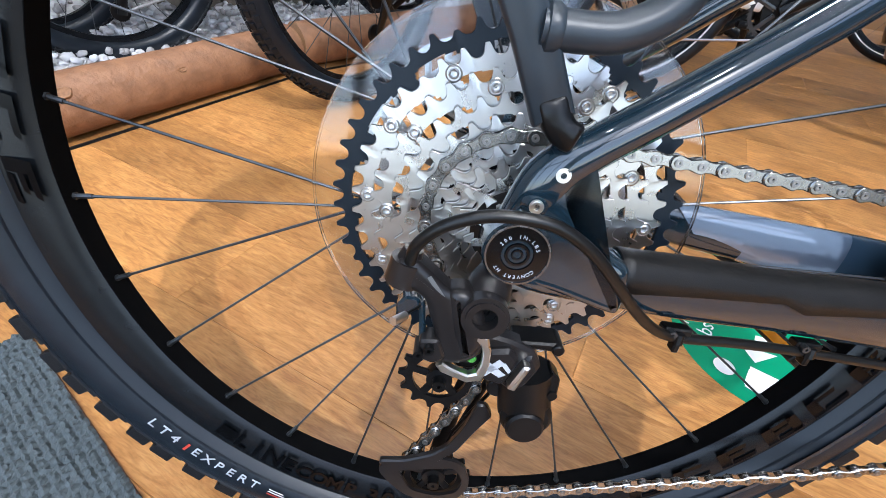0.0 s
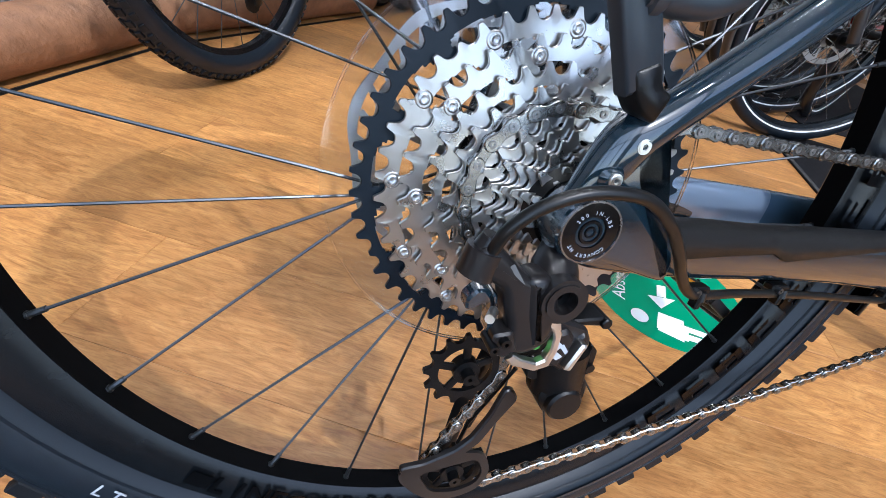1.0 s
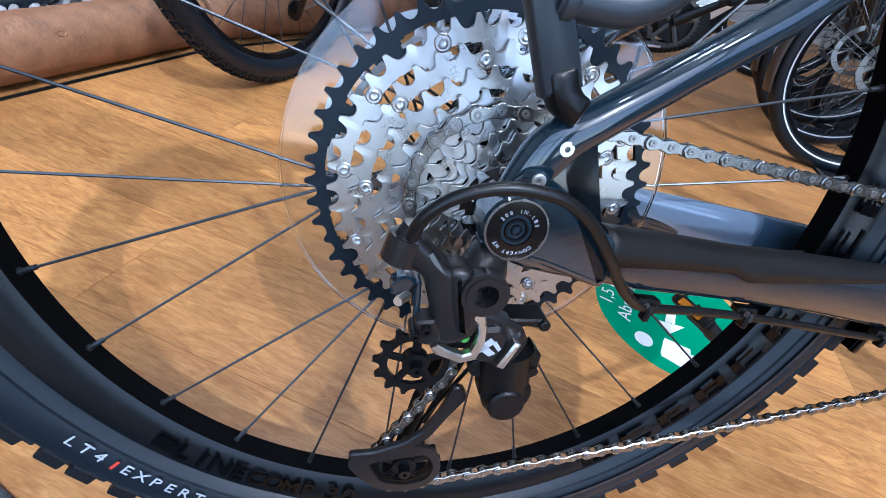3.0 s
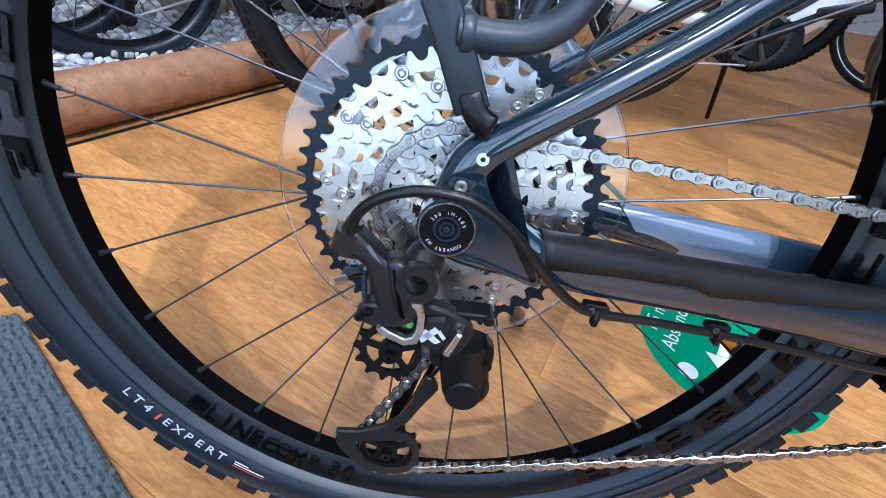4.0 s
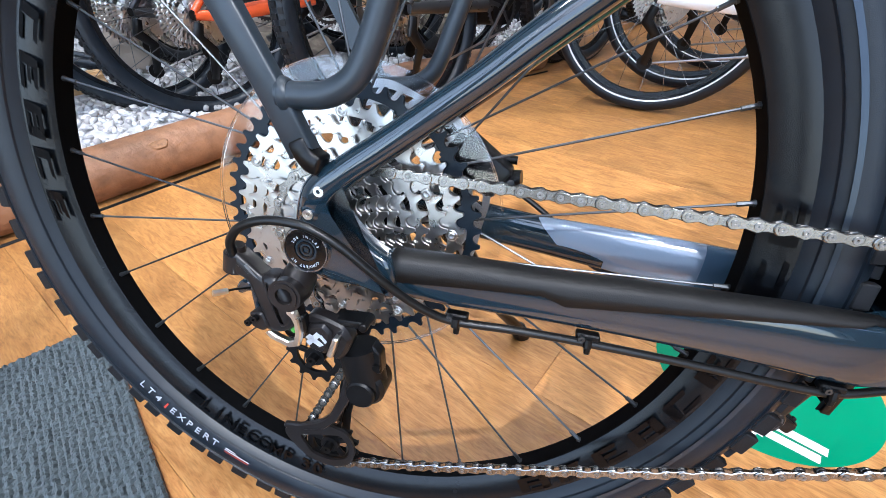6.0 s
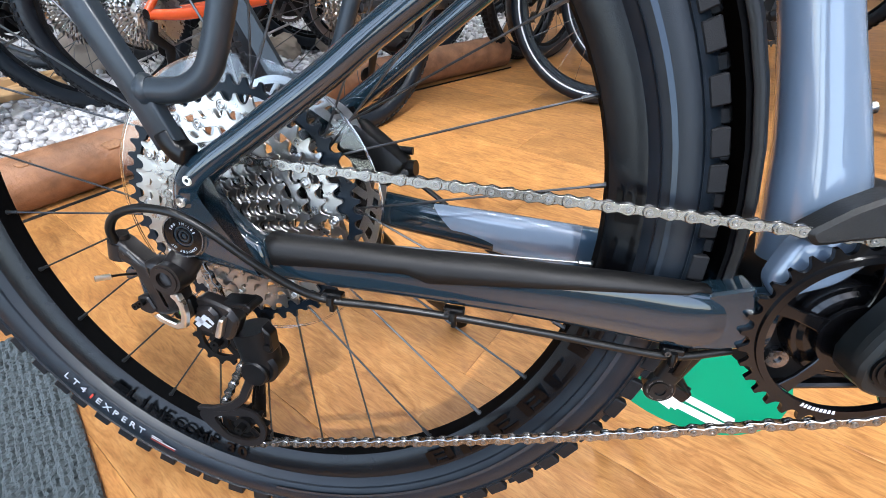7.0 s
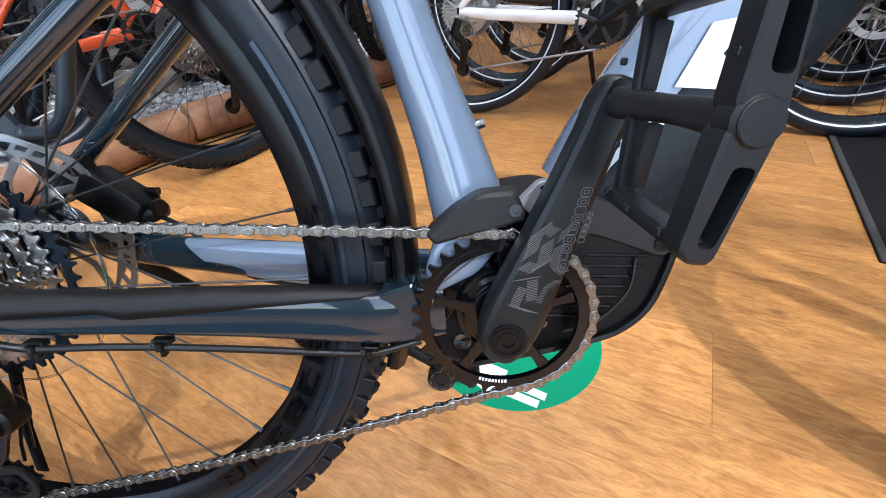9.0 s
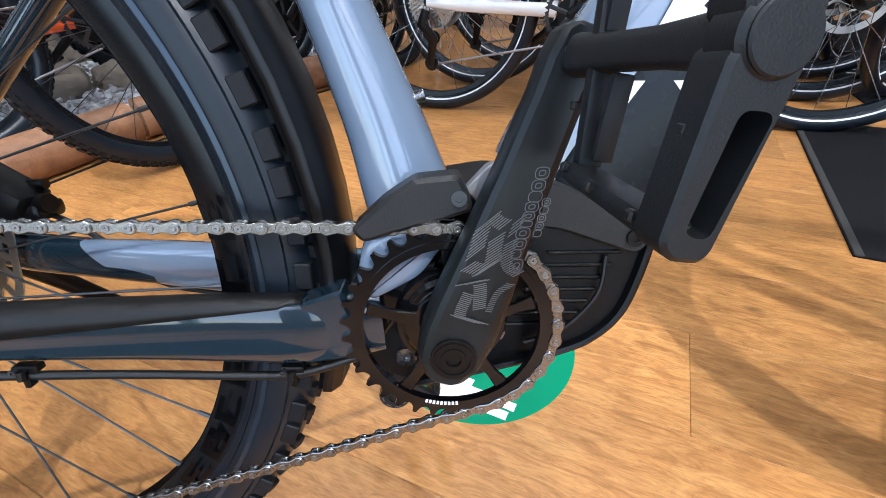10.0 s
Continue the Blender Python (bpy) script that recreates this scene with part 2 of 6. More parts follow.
M_RACK = material("matt_anthracite_coating", (0.0165, 0.0245, 0.0330), 0.38, 0.0, 0, 0.15, 90, 0.06, 1800, spec=0.5)
M_SILVER = material("nickel_plated_steel", (0.72, 0.70, 0.66), 0.30, 1.0, 0, 0.12, 70, 0.10, 500, rough_vary=0.1)
M_COG = material("satin_nickel_sprocket", (0.50, 0.49, 0.475), 0.29, 1.0, 0, 0.12, 90, 0.05, 300, rough_vary=0.07)
M_COGDARK = material("dark_alloy_sprocket", (0.0050, 0.0095, 0.0155), 0.36, 0.0, 0, 0.2, 90, rough_vary=0.08, spec=0.22)
M_CHAIN = material("nickel_chain_plate", (0.31, 0.305, 0.295), 0.25, 1.0, 0, 0.15, 160, 0.05, 500, rough_vary=0.08, random_tint=0.10)
M_CHAINDARK = material("oiled_chain_steel", (0.30, 0.29, 0.28), 0.38, 1.0, 0, 0.3, 160, rough_vary=0.1)
M_CHROME = material("polished_steel", (0.26, 0.26, 0.27), 0.26, 1.0, 0, 0.15, 120, rough_vary=0.1)
M_DERAIL = material("anthracite_anodised_alloy", (0.0110, 0.0098, 0.0102), 0.32, 0.0, 0.1, 0.2, 80, 0.05, 1500, rough_vary=0.08, spec=0.28)
M_GREEN = material("green_gland", (0.05, 0.24, 0.03), 0.4, 0, 0, 0.1)
M_CABLE = material("black_cable_sheath", (0.005, 0.005, 0.005), 0.34, 0, 0, 0.2, 90, rough_vary=0.08, spec=0.35)
M_SPOKE = material("black_steel_spoke", (0.085, 0.092, 0.100), 0.36, 0.9, 0, 0.2, 90)
M_WHITEPRINT = material("white_print", (0.78, 0.79, 0.80), 0.5, 0, 0, 0.04)
M_TYREPRINT = material("pale_tyre_print", (0.42, 0.45, 0.50), 0.5, 0, 0, 0.06)
M_FENDER = material("black_mudguard_plastic", (0.0045, 0.0045, 0.0050), 0.32, 0, 0, 0.15, 40, 0.04, 900, rough_vary=0.05, spec=0.3)
M_RIMPRINT = material("black_rim_print", (0.0014, 0.0015, 0.002), 0.22, 0, 0, 0.1, 60, rough_vary=0.05, spec=0.12)
M_CRANK = material("satin_black_alloy", (0.0070, 0.0094, 0.0105), 0.38, 0, 0, 0.2, 90, 0.06, 1500, spec=0.36)
M_PEDAL = material("moulded_black_nylon", (0.0080, 0.0092, 0.0102), 0.48, 0, 0, 0.25, 90, 0.18, 1500, spec=0.4)
M_GUIDE = material("worn_black_nylon", (0.0120, 0.0128, 0.0132), 0.46, 0, 0, 0.4, 70, 0.3, 900, rough_vary=0.12, spec=0.4)
M_RIMBED = material("matt_black_rim_bed", (0.0022, 0.0024, 0.0028), 0.8, 0, 0, 0.2, 60, spec=0.04)
M_COVER = material("slate_battery_cover", (0.0095, 0.0125, 0.0155), 0.26, 0, 0.0, 0.35, 60, 0.05, 300, rough_vary=0.10, spec=0.2)
M_REDPRINT = material("red_print", (0.5, 0.05, 0.03), 0.5, 0, 0, 0.04)
M_GREYPRINT = material("grey_print", (0.095, 0.098, 0.10), 0.5, 0, 0, 0.1)
M_GREENFILM = material("green_floor_film", (0.0, 0.235, 0.112), 0.6, 0, 0, 0.08, 30, 0.1, 900, spec=0.3)
M_ROTOR = material("brushed_rotor_steel", (0.55, 0.56, 0.57), 0.32, 1.0, 0, 0.12, 120, 0.12, 300)
M_YELLOW = material("amber_reflector", (0.8, 0.32, 0.02), 0.2, 0, 0, 0.1)


def clear_plastic():
    m = bpy.data.materials.new("clear_plastic_disc")
    m.use_nodes = True
    nt = m.node_tree
    b = nt.nodes["Principled BSDF"]
    b.inputs["Base Color"].default_value = (0.93, 0.95, 0.97, 1)
    b.inputs["Roughness"].default_value = 0.05
    b.inputs["IOR"].default_value = 1.46
    b.inputs["Transmission Weight"].default_value = 1.0
    return m


M_CLEAR = clear_plastic()


def wood_floor():
    m = bpy.data.materials.new("oak_floor_plank")
    m.use_nodes = True
    nt = m.node_tree
    ln = nt.links.new
    b = nt.nodes["Principled BSDF"]
    tc = nt.nodes.new("ShaderNodeTexCoord")
    oi = nt.nodes.new("ShaderNodeObjectInfo")
    off = nt.nodes.new("ShaderNodeVectorMath")
    off.operation = "SCALE"
    comb = nt.nodes.new("ShaderNodeCombineXYZ")
    for k in range(3):
        ln(oi.outputs["Random"], comb.inputs[k])
    ln(comb.outputs[0], off.inputs[0])
    off.inputs["Scale"].default_value = 37.0
    add = nt.nodes.new("ShaderNodeVectorMath")
    ln(tc.outputs["Object"], add.inputs[0])
    ln(off.outputs[0], add.inputs[1])
    mp = nt.nodes.new("ShaderNodeMapping")
    mp.inputs["Scale"].default_value = (3.4, 15.0, 1.0)
    ln(add.outputs[0], mp.inputs["Vector"])
    grain = nt.nodes.new("ShaderNodeTexNoise")
    grain.inputs["Scale"].default_value = 4.0
    grain.inputs["Detail"].default_value = 9
    grain.inputs["Roughness"].default_value = 0.68
    grain.inputs["Distortion"].default_value = 1.3
    ln(mp.outputs[0], grain.inputs["Vector"])
    mp2 = nt.nodes.new("ShaderNodeMapping")
    mp2.inputs["Scale"].default_value = (30.0, 240.0, 1.0)
    ln(add.outputs[0], mp2.inputs["Vector"])
    pore = nt.nodes.new("ShaderNodeTexNoise")
    pore.inputs["Scale"].default_value = 2.0
    pore.inputs["Detail"].default_value = 4
    ln(mp2.outputs[0], pore.inputs["Vector"])
    blot = nt.nodes.new("ShaderNodeTexNoise")
    blot.inputs["Scale"].default_value = 11.0
    blot.inputs["Detail"].default_value = 6
    ln(add.outputs[0], blot.inputs["Vector"])
    knots = nt.nodes.new("ShaderNodeTexVoronoi")
    knots.inputs["Scale"].default_value = 3.1
    kmap = nt.nodes.new("ShaderNodeMapping")
    kmap.inputs["Scale"].default_value = (1.0, 1.9, 1.0)
    ln(add.outputs[0], kmap.inputs["Vector"])
    ln(kmap.outputs[0], knots.inputs["Vector"])
    ramp = nt.nodes.new("ShaderNodeValToRGB")
    ramp.color_ramp.elements[0].position, ramp.color_ramp.elements[0].color = 0.34, (0.315, 0.130, 0.035, 1)
    ramp.color_ramp.elements[1].position, ramp.color_ramp.elements[1].color = 0.68, (0.57, 0.292, 0.094, 1)
    e = ramp.color_ramp.elements.new(0.5)
    e.color = (0.45, 0.207, 0.060, 1)
    ln(grain.outputs[0], ramp.inputs[0])
    pr = nt.nodes.new("ShaderNodeMapRange")
    pr.inputs[1].default_value, pr.inputs[2].default_value = 0.38, 0.52
    pr.inputs[3].default_value, pr.inputs[4].default_value = 0.84, 1.03
    ln(pore.outputs[0], pr.inputs[0])
    br = nt.nodes.new("ShaderNodeMapRange")
    br.inputs[3].default_value, br.inputs[4].default_value = 0.70, 1.28
    ln(blot.outputs[0], br.inputs[0])
    kr = nt.nodes.new("ShaderNodeMapRange")
    kr.inputs[1].default_value, kr.inputs[2].default_value = 0.01, 0.07
    kr.inputs[3].default_value, kr.inputs[4].default_value = 0.35, 1.0
    ln(knots.outputs["Distance"], kr.inputs[0])
    m1 = nt.nodes.new("ShaderNodeMath")
    m1.operation = "MULTIPLY"
    ln(pr.outputs[0], m1.inputs[0])
    ln(br.outputs[0], m1.inputs[1])
    m3 = nt.nodes.new("ShaderNodeMath")
    m3.operation = "MULTIPLY"
    ln(m1.outputs[0], m3.inputs[0])
    ln(kr.outputs[0], m3.inputs[1])
    tint = nt.nodes.new("ShaderNodeMapRange")
    tint.inputs[3].default_value, tint.inputs[4].default_value = 0.80, 1.16
    ln(oi.outputs["Random"], tint.inputs[0])
    m2 = nt.nodes.new("ShaderNodeMath")
    m2.operation = "MULTIPLY"
    ln(m3.outputs[0], m2.inputs[0])
    ln(tint.outputs[0], m2.inputs[1])
    hs = nt.nodes.new("ShaderNodeHueSaturation")
    ln(ramp.outputs[0], hs.inputs["Color"])
    ln(m2.outputs[0], hs.inputs["Value"])
    ln(hs.outputs[0], b.inputs["Base Color"])
    rr = nt.nodes.new("ShaderNodeMapRange")
    rr.inputs[3].default_value, rr.inputs[4].default_value = 0.34, 0.52
    ln(grain.outputs[0], rr.inputs[0])
    ln(rr.outputs[0], b.inputs["Roughness"])
    bp = nt.nodes.new("ShaderNodeBump")
    bp.inputs["Strength"].default_value = 0.12
    bp.inputs["Distance"].default_value = 0.0006
    ln(pore.outputs[0], bp.inputs["Height"])
    ln(bp.outputs[0], b.inputs["Normal"])
    return m


M_FLOOR = wood_floor()


# ---- the room ----
GRAIN = math.degrees(math.atan2(-0.42, 0.9))      # the way the planks run
CEILING = 5.0
floor = part("floor", box((9.0, 7.0, 0.2), (0.4, 1.4, -0.1045)), material("screed", (0.32, 0.16, 0.06), 0.8, vary=0.2))
tagged(floor, "warm oak-look plank floor of a bicycle shop", "floor", kind="structure")
M_WALL = material("white_wall_paint", (0.46, 0.455, 0.45), 0.8, vary=0.05, scale=4, bump=0.2, bump_scale=60)


def wall(name, size, at, label, mat=M_WALL):
    w = part(name, box(size, at), mat)
    return tagged(w, label, "wall", kind="structure")


wall("wall_north", (9.2, 0.2, CEILING), (0.4, 5.0, CEILING / 2), "plain painted back wall of the shop")
wall("wall_west", (0.2, 7.0, CEILING), (-4.2, 1.4, CEILING / 2), "plain painted side wall of the shop")
wall("wall_east", (0.2, 7.0, CEILING), (5.0, 1.4, CEILING / 2), "plain painted side wall of the shop")
M_DADO = material("warm_grey_wall_paint", (0.22, 0.21, 0.20), 0.8, vary=0.08, scale=4, bump=0.2, bump_scale=60)
wall("wall_south_pier", (1.4, 0.2, CEILING), (-3.5, -2.2, CEILING / 2), "plain painted pier beside the shop window")
wall("wall_south_pier", (1.2, 0.2, CEILING), (4.4, -2.2, CEILING / 2), "plain painted pier beside the shop window")
wall("wall_south_head", (6.6, 0.2, 0.2), (0.5, -2.2, CEILING - 0.1), "plain painted head over the shop window")
wall("wall_south_sill", (5.0, 0.2, 0.35), (-0.3, -2.2, 0.175), "grey painted sill below the shop window", M_DADO)
# unseen panel added so the cassette mirrors something dark; low enough to pass the sun
wall("wall_south_panel", (0.42, 0.16, 1.85), (0.20, -2.2, 1.275), "added grey panel, unseen, that darkens reflections in the metal parts", M_DADO)
wall("wall_south_panel", (1.6, 0.2, 2.0), (3.0, -2.2, 1.0), "grey painted wall below the high shop window", M_DADO)
window = thing("window_1", "tall shop window with dark frame bars", "window", pose(0, 0, 0), kind="structure")
for x, z0 in ((-1.7, 0.35), (-0.5, 0.35), (0.20, 2.0), (2.2, 0.35)):
    part("window_bar", box((0.06, 0.08, CEILING - 0.2 - z0), (x, -2.2, (CEILING - 0.2 + z0) / 2), 0.004, 1), M_BLACK, window)
part("window_bar", box((6.5, 0.07, 0.06), (0.5, -2.2, 2.03), 0.004, 1), M_BLACK, window)
ceiling = part("ceiling", box((9.2, 7.2, 0.2), (0.4, 1.4, CEILING + 0.1)), M_WALL)
tagged(ceiling, "plain white ceiling of the shop", "ceiling", kind="structure")
M_PAVING = material("grey_paving", (0.3, 0.29, 0.28), 0.8, vary=0.2, scale=3, bump=0.3, bump_scale=40)
ground = part("ground", box((120, 60, 0.2), (0, -32.3, -0.15)), M_PAVING)
tagged(ground, "grey paving outside the shop window", "ground", kind="structure")


def planks():
    """Separate planks laid over the floor, in rows along the grain."""
    m = pose(0.2, 1.2, 0, 0, 0, GRAIN)
    wide, long = 0.19, 1.28
    rng = random.Random(4)
    base = {}
    for i in range(-15, 16):
        shift = (i * 0.437) % 1.0 * long + 0.03
        for k in range(-3, 3):
            x, y = k * long + shift, i * wide + 0.045
            c = m @ Vector((x, y, 0))
            if not (-3.2 < c.x < 3.6 and -1.6 < c.y < 4.2):
                continue
            if "plank" not in base:
                v, f = box((long - 0.0003, wide - 0.0003, 0.008), (0, 0, -0.004), 0.0006, 1)
                base["plank"] = mesh_of("plank", (v, f), M_FLOOR, 0)
            part("plank", base["plank"], None, floor, at=m @ pose(x, y, 0, 0, 0, rng.choice((0, 180))))


# ---- the electric bicycle: x forward, y to its left, z up, from the rear axle ----
LEAN, PITCH = -14.28, 2.37
bike = thing("electric_bicycle", "slate and blue-grey electric mountain bike leaning on its kickstand", "bicycle", pose(0, 0, 0.357, LEAN, PITCH, 0))
SPOKES = 28
PHASE = radians(189.2)


def wheel_parts(parent, tyre_r, width, knobs, with_print):
    """Tyre, rim, spokes and hub round the parent's origin, axle along y."""
    w = width / 2
    mid = tyre_r - w * 0.95
    prof = []
    for i in range(15):
        a = radians(-148 + 296 * i / 14)
        prof.append((mid + w * 0.93 * math.cos(a), w * math.sin(a)))
    tyre = part("tyre", lathe(prof + [(mid - w * 0.55, w * 0.35), (mid - w * 0.55, -w * 0.35)], 128), M_TYRE, parent, "black knobbly rubber tyre")
    # moulded ridges and the reflective band of the sidewall
    for s in (-1, 1):
        for rr, yy in ((mid - w * 0.52, 0.83), (mid + w * 0.30, 0.945)):
            part("sidewall_ridge", lathe([(rr - 0.0008, s * w * yy * 0.99), (rr, s * (w * yy + 0.0012)), (rr + 0.0009, s * w * yy * 0.99)], 128), M_TYRE, tyre)
    if knobs:
        v, f = [], []
        n = 76
        for i in range(n):
            for row, (yy, lift, wx, wy) in enumerate(((-0.92, -0.30, 0.0115, 0.021), (-0.35, 0.0, 0.011, 0.010), (0.35, 0.0, 0.011, 0.010), (0.92, -0.30, 0.0115, 0.021))):
                a = 2 * math.pi * (i + (0.5 if row in (1, 2) else 0.0) + 0.1 * ((i * 7) % 3)) / n
                if row in (0, 3):
                    b = box((0.0120, 0.0075, 0.0190), (0, 0, 0), 0.0010, 1)
                    m = pose(0, 0, 0, 0, -math.degrees(a), 0) @ pose(mid + w * 0.62, math.copysign(w * 0.79, yy), 0)
                else:
                    ang = radians(26) * yy / 0.35
                    b = box((0.0062, wx * 0.9, wy), (0, 0, 0), 0.0009, 1)
                    m = pose(0, 0, 0, 0, -math.degrees(a), 0) @ pose(mid + w * 0.93 * math.cos(ang), w * math.sin(ang), 0) @ pose(0, 0, 0, 0, 0, math.degrees(ang)) @ pose(0.0014, 0, 0)
                q = moved(b, m)
                k = len(v)
                v += q[0]
                f += [tuple(j + k for j in t) for t in q[1]]
        tagged(part("tread", (v, f), M_KNOB, tyre, sharp=25), kind="stuff")
    rim_o = mid - w * 0.60
    rim_i = 0.2930 if tyre_r > 0.36 else rim_o - 0.022
    hw = 0.0175
    rim = part("rim", lathe([(rim_o + 0.002, -hw), (rim_o + 0.002, hw), (rim_o - 0.006, hw + 0.0004), (rim_i + 0.006, hw - 0.0045), (rim_i, hw - 0.009), (rim_i, -hw + 0.009), (rim_i + 0.006, -hw + 0.0045), (rim_o - 0.006, -hw - 0.0004)], 128), M_RIM, parent, "black aluminium rim with dark printed lettering")
    part("rim_bed", washer(rim_i - 0.0004, rim_i + 0.002, -hw + 0.0088, hw - 0.0088, 128), M_RIMBED, rim)
    hub = part("hub", join(disc(0.0165, -0.062, 0.062, 24), washer(0.008, 0.029, -0.0205, -0.0165, 28), washer(0.008, 0.029, 0.030, 0.034, 28), disc(0.022, -0.03, 0.05, 24)), M_BLACK, parent)
    for k in range(SPOKES):
        a = PHASE + 2 * math.pi * k / SPOKES
        s = -0.0185 if k % 2 else 0.032
        lead = 1 if ((k + 1) // 2) % 2 else -1
        ha = a - lead * radians(66)
        h = Vector((0.026 * math.cos(ha), s, 0.026 * math.sin(ha)))
        e = Vector((rim_i * math.cos(a), 0, rim_i * math.sin(a)))
        d = (h - e).normalized()
        sp = part("spoke", tube([h, e + d * 0.017, e + d * 0.016, e], [0.0010, 0.0010, 0.00105, 0.00105], 6), M_SPOKE, parent)
        part("nipple", join(tube([e + d * 0.012, e + d * 0.002], [0.0019, 0.0019], 6), tube([e + d * 0.002, e - d * 0.003], [0.0026, 0.0026], 6)), M_SPOKE, sp)
    if with_print:
        rim_print(rim, rim_o, rim_i, hw)
        tyre_print(tyre, mid, w)
    return tyre, rim, hub


def on_ring(r, y, a, tilt=0.0):
    """A pose on the side that faces -y, at angle a in degrees: x along the ring, y to its centre."""
    ca, sa = math.cos(radians(a)), math.sin(radians(a))
    return Matrix(((-sa, -ca, 0, r * ca), (0, 0, -1, y), (ca, -sa, 0, r * sa), (0, 0, 0, 1))) @ pose(0, 0, 0, tilt)


def ring_text(text, r, y, a, size, mat, parent, up=1, spacing=0.62, tilt=0.0, name="letter"):
    """Letters one by one along a ring; up=1: their heads point to the centre."""
    for i, ch in enumerate(text):
        if ch == " ":
            continue
        ang = a + i * math.degrees(size * spacing / r) * up
        m = on_ring(r, y, ang, tilt) @ (pose(0, 0, 0) if up == 1 else pose(0, 0, 0, 0, 0, 180))
        me = LETTERS.get((ch, size, mat.name))
        if me is None:
            me = LETTERS[(ch, size, mat.name)] = lettering(ch, size, mat, bold=size * 0.022 if mat is M_RIMPRINT else 0.0)
        part(name, me, None, parent, at=m)


LETTERS = {}


def ring_block(r0, r1, a0, a1, y, slant=0.0, n=6):
    """A thin patch on a ring's side, between two radii and two angles."""
    v, f = [], []
    for i in range(n + 1):
        a = a0 + (a1 - a0) * i / n
        v += [(r0 * math.cos(radians(a)), y, r0 * math.sin(radians(a))), (r1 * math.cos(radians(a + slant)), y, r1 * math.sin(radians(a + slant)))]
    for i in range(n):
        f.append((2 * i, 2 * i + 1, 2 * i + 3, 2 * i + 2))
    return v, f


def rim_print(rim, ro, ri, hw):
    rm = (ro + ri) / 2 - 0.001
    y = -hw - 0.0002
    tilt = 0
    # model lettering near the ground, on the rear side
    ring_text("LINE", rm, y, 234.6, 0.0235, M_RIMPRINT, rim, tilt=tilt, spacing=0.65)
    ring_text("COMP", rm, y, 246.0, 0.0210, M_RIMPRINT, rim, tilt=tilt, spacing=0.72)
    ring_text("30", rm, y, 258.6, 0.0235, M_RIMPRINT, rim, tilt=tilt, spacing=0.62)
    part("logo_patch", ring_block(rm - 0.0065, rm + 0.0065, 230.2, 233.4, y), M_RIMPRINT, rim)
    # maker's mark as plain slanted blocks, three times round the rim
    for base in (304, 123):
        for i in range(9):
            a = base + i * 7.6
            for lo, hi, w0, w1 in ((-0.009, 0.009, 0.0, 1.7), (0.0048, 0.009, 1.7, 5.4), (-0.009, -0.0048, 1.7, 5.0), (-0.002, 0.0015, 1.7, 4.2), (-0.009, 0.009, 4.2, 5.8))[:(5, 3, 4)[i % 3]]:
                part("logo_patch", ring_block(rm + lo, rm + hi, a + w0, a + w1, y, -0.5, 3), M_RIMPRINT, rim)


def tyre_print(tyre, mid, w):
    r = mid - 0.0085
    y = -w * 0.975
    ring_text("LT4", r, y, 222.8, 0.0140, M_TYREPRINT, tyre, spacing=0.80)
    part("print_bar", ring_block(r - 0.005, r + 0.005, 228.5, 228.9, y - 0.0004), M_REDPRINT, tyre)
    ring_text("EXPERT", r, y, 230.3, 0.0140, M_TYREPRINT, tyre, spacing=0.82)
    for i in range(3):
        part("print_bar", ring_block(r - 0.004 + i * 0.003, r - 0.0028 + i * 0.003, 242.6, 248.0 if i else 245.0, y - 0.0004), M_REDPRINT if i == 2 else M_WHITEPRINT, tyre)
    part("reflective_band", ring_block(mid - w * 0.34, mid - w * 0.22, 270, 391, -w * 0.985, 0, 60), M_REFLECT, tyre)


rear_wheel = new("rear_wheel")
rear_wheel.parent = bike
TYRE_R = 0.368
tyre, rim, hub = wheel_parts(rear_wheel, TYRE_R, 0.060, True, True)
part("axle_rod", disc(0.006, -0.0865, 0.09, 12), M_BLACK, rear_wheel)


# ---- cassette, one mesh a sprocket ----
PITCH = 0.0127
COGS = [(51, -0.0264), (45, -0.0310), (39, -0.0354), (33, -0.0394), (28, -0.0433), (24, -0.0470), (21, -0.0506), (18, -0.0541), (16, -0.0576), (14, -0.0611), (12, -0.0646), (10, -0.0680)]
cassette = new("cassette")
cassette.parent = rear_wheel
tagged(cassette, "silver and black twelve-speed cassette")


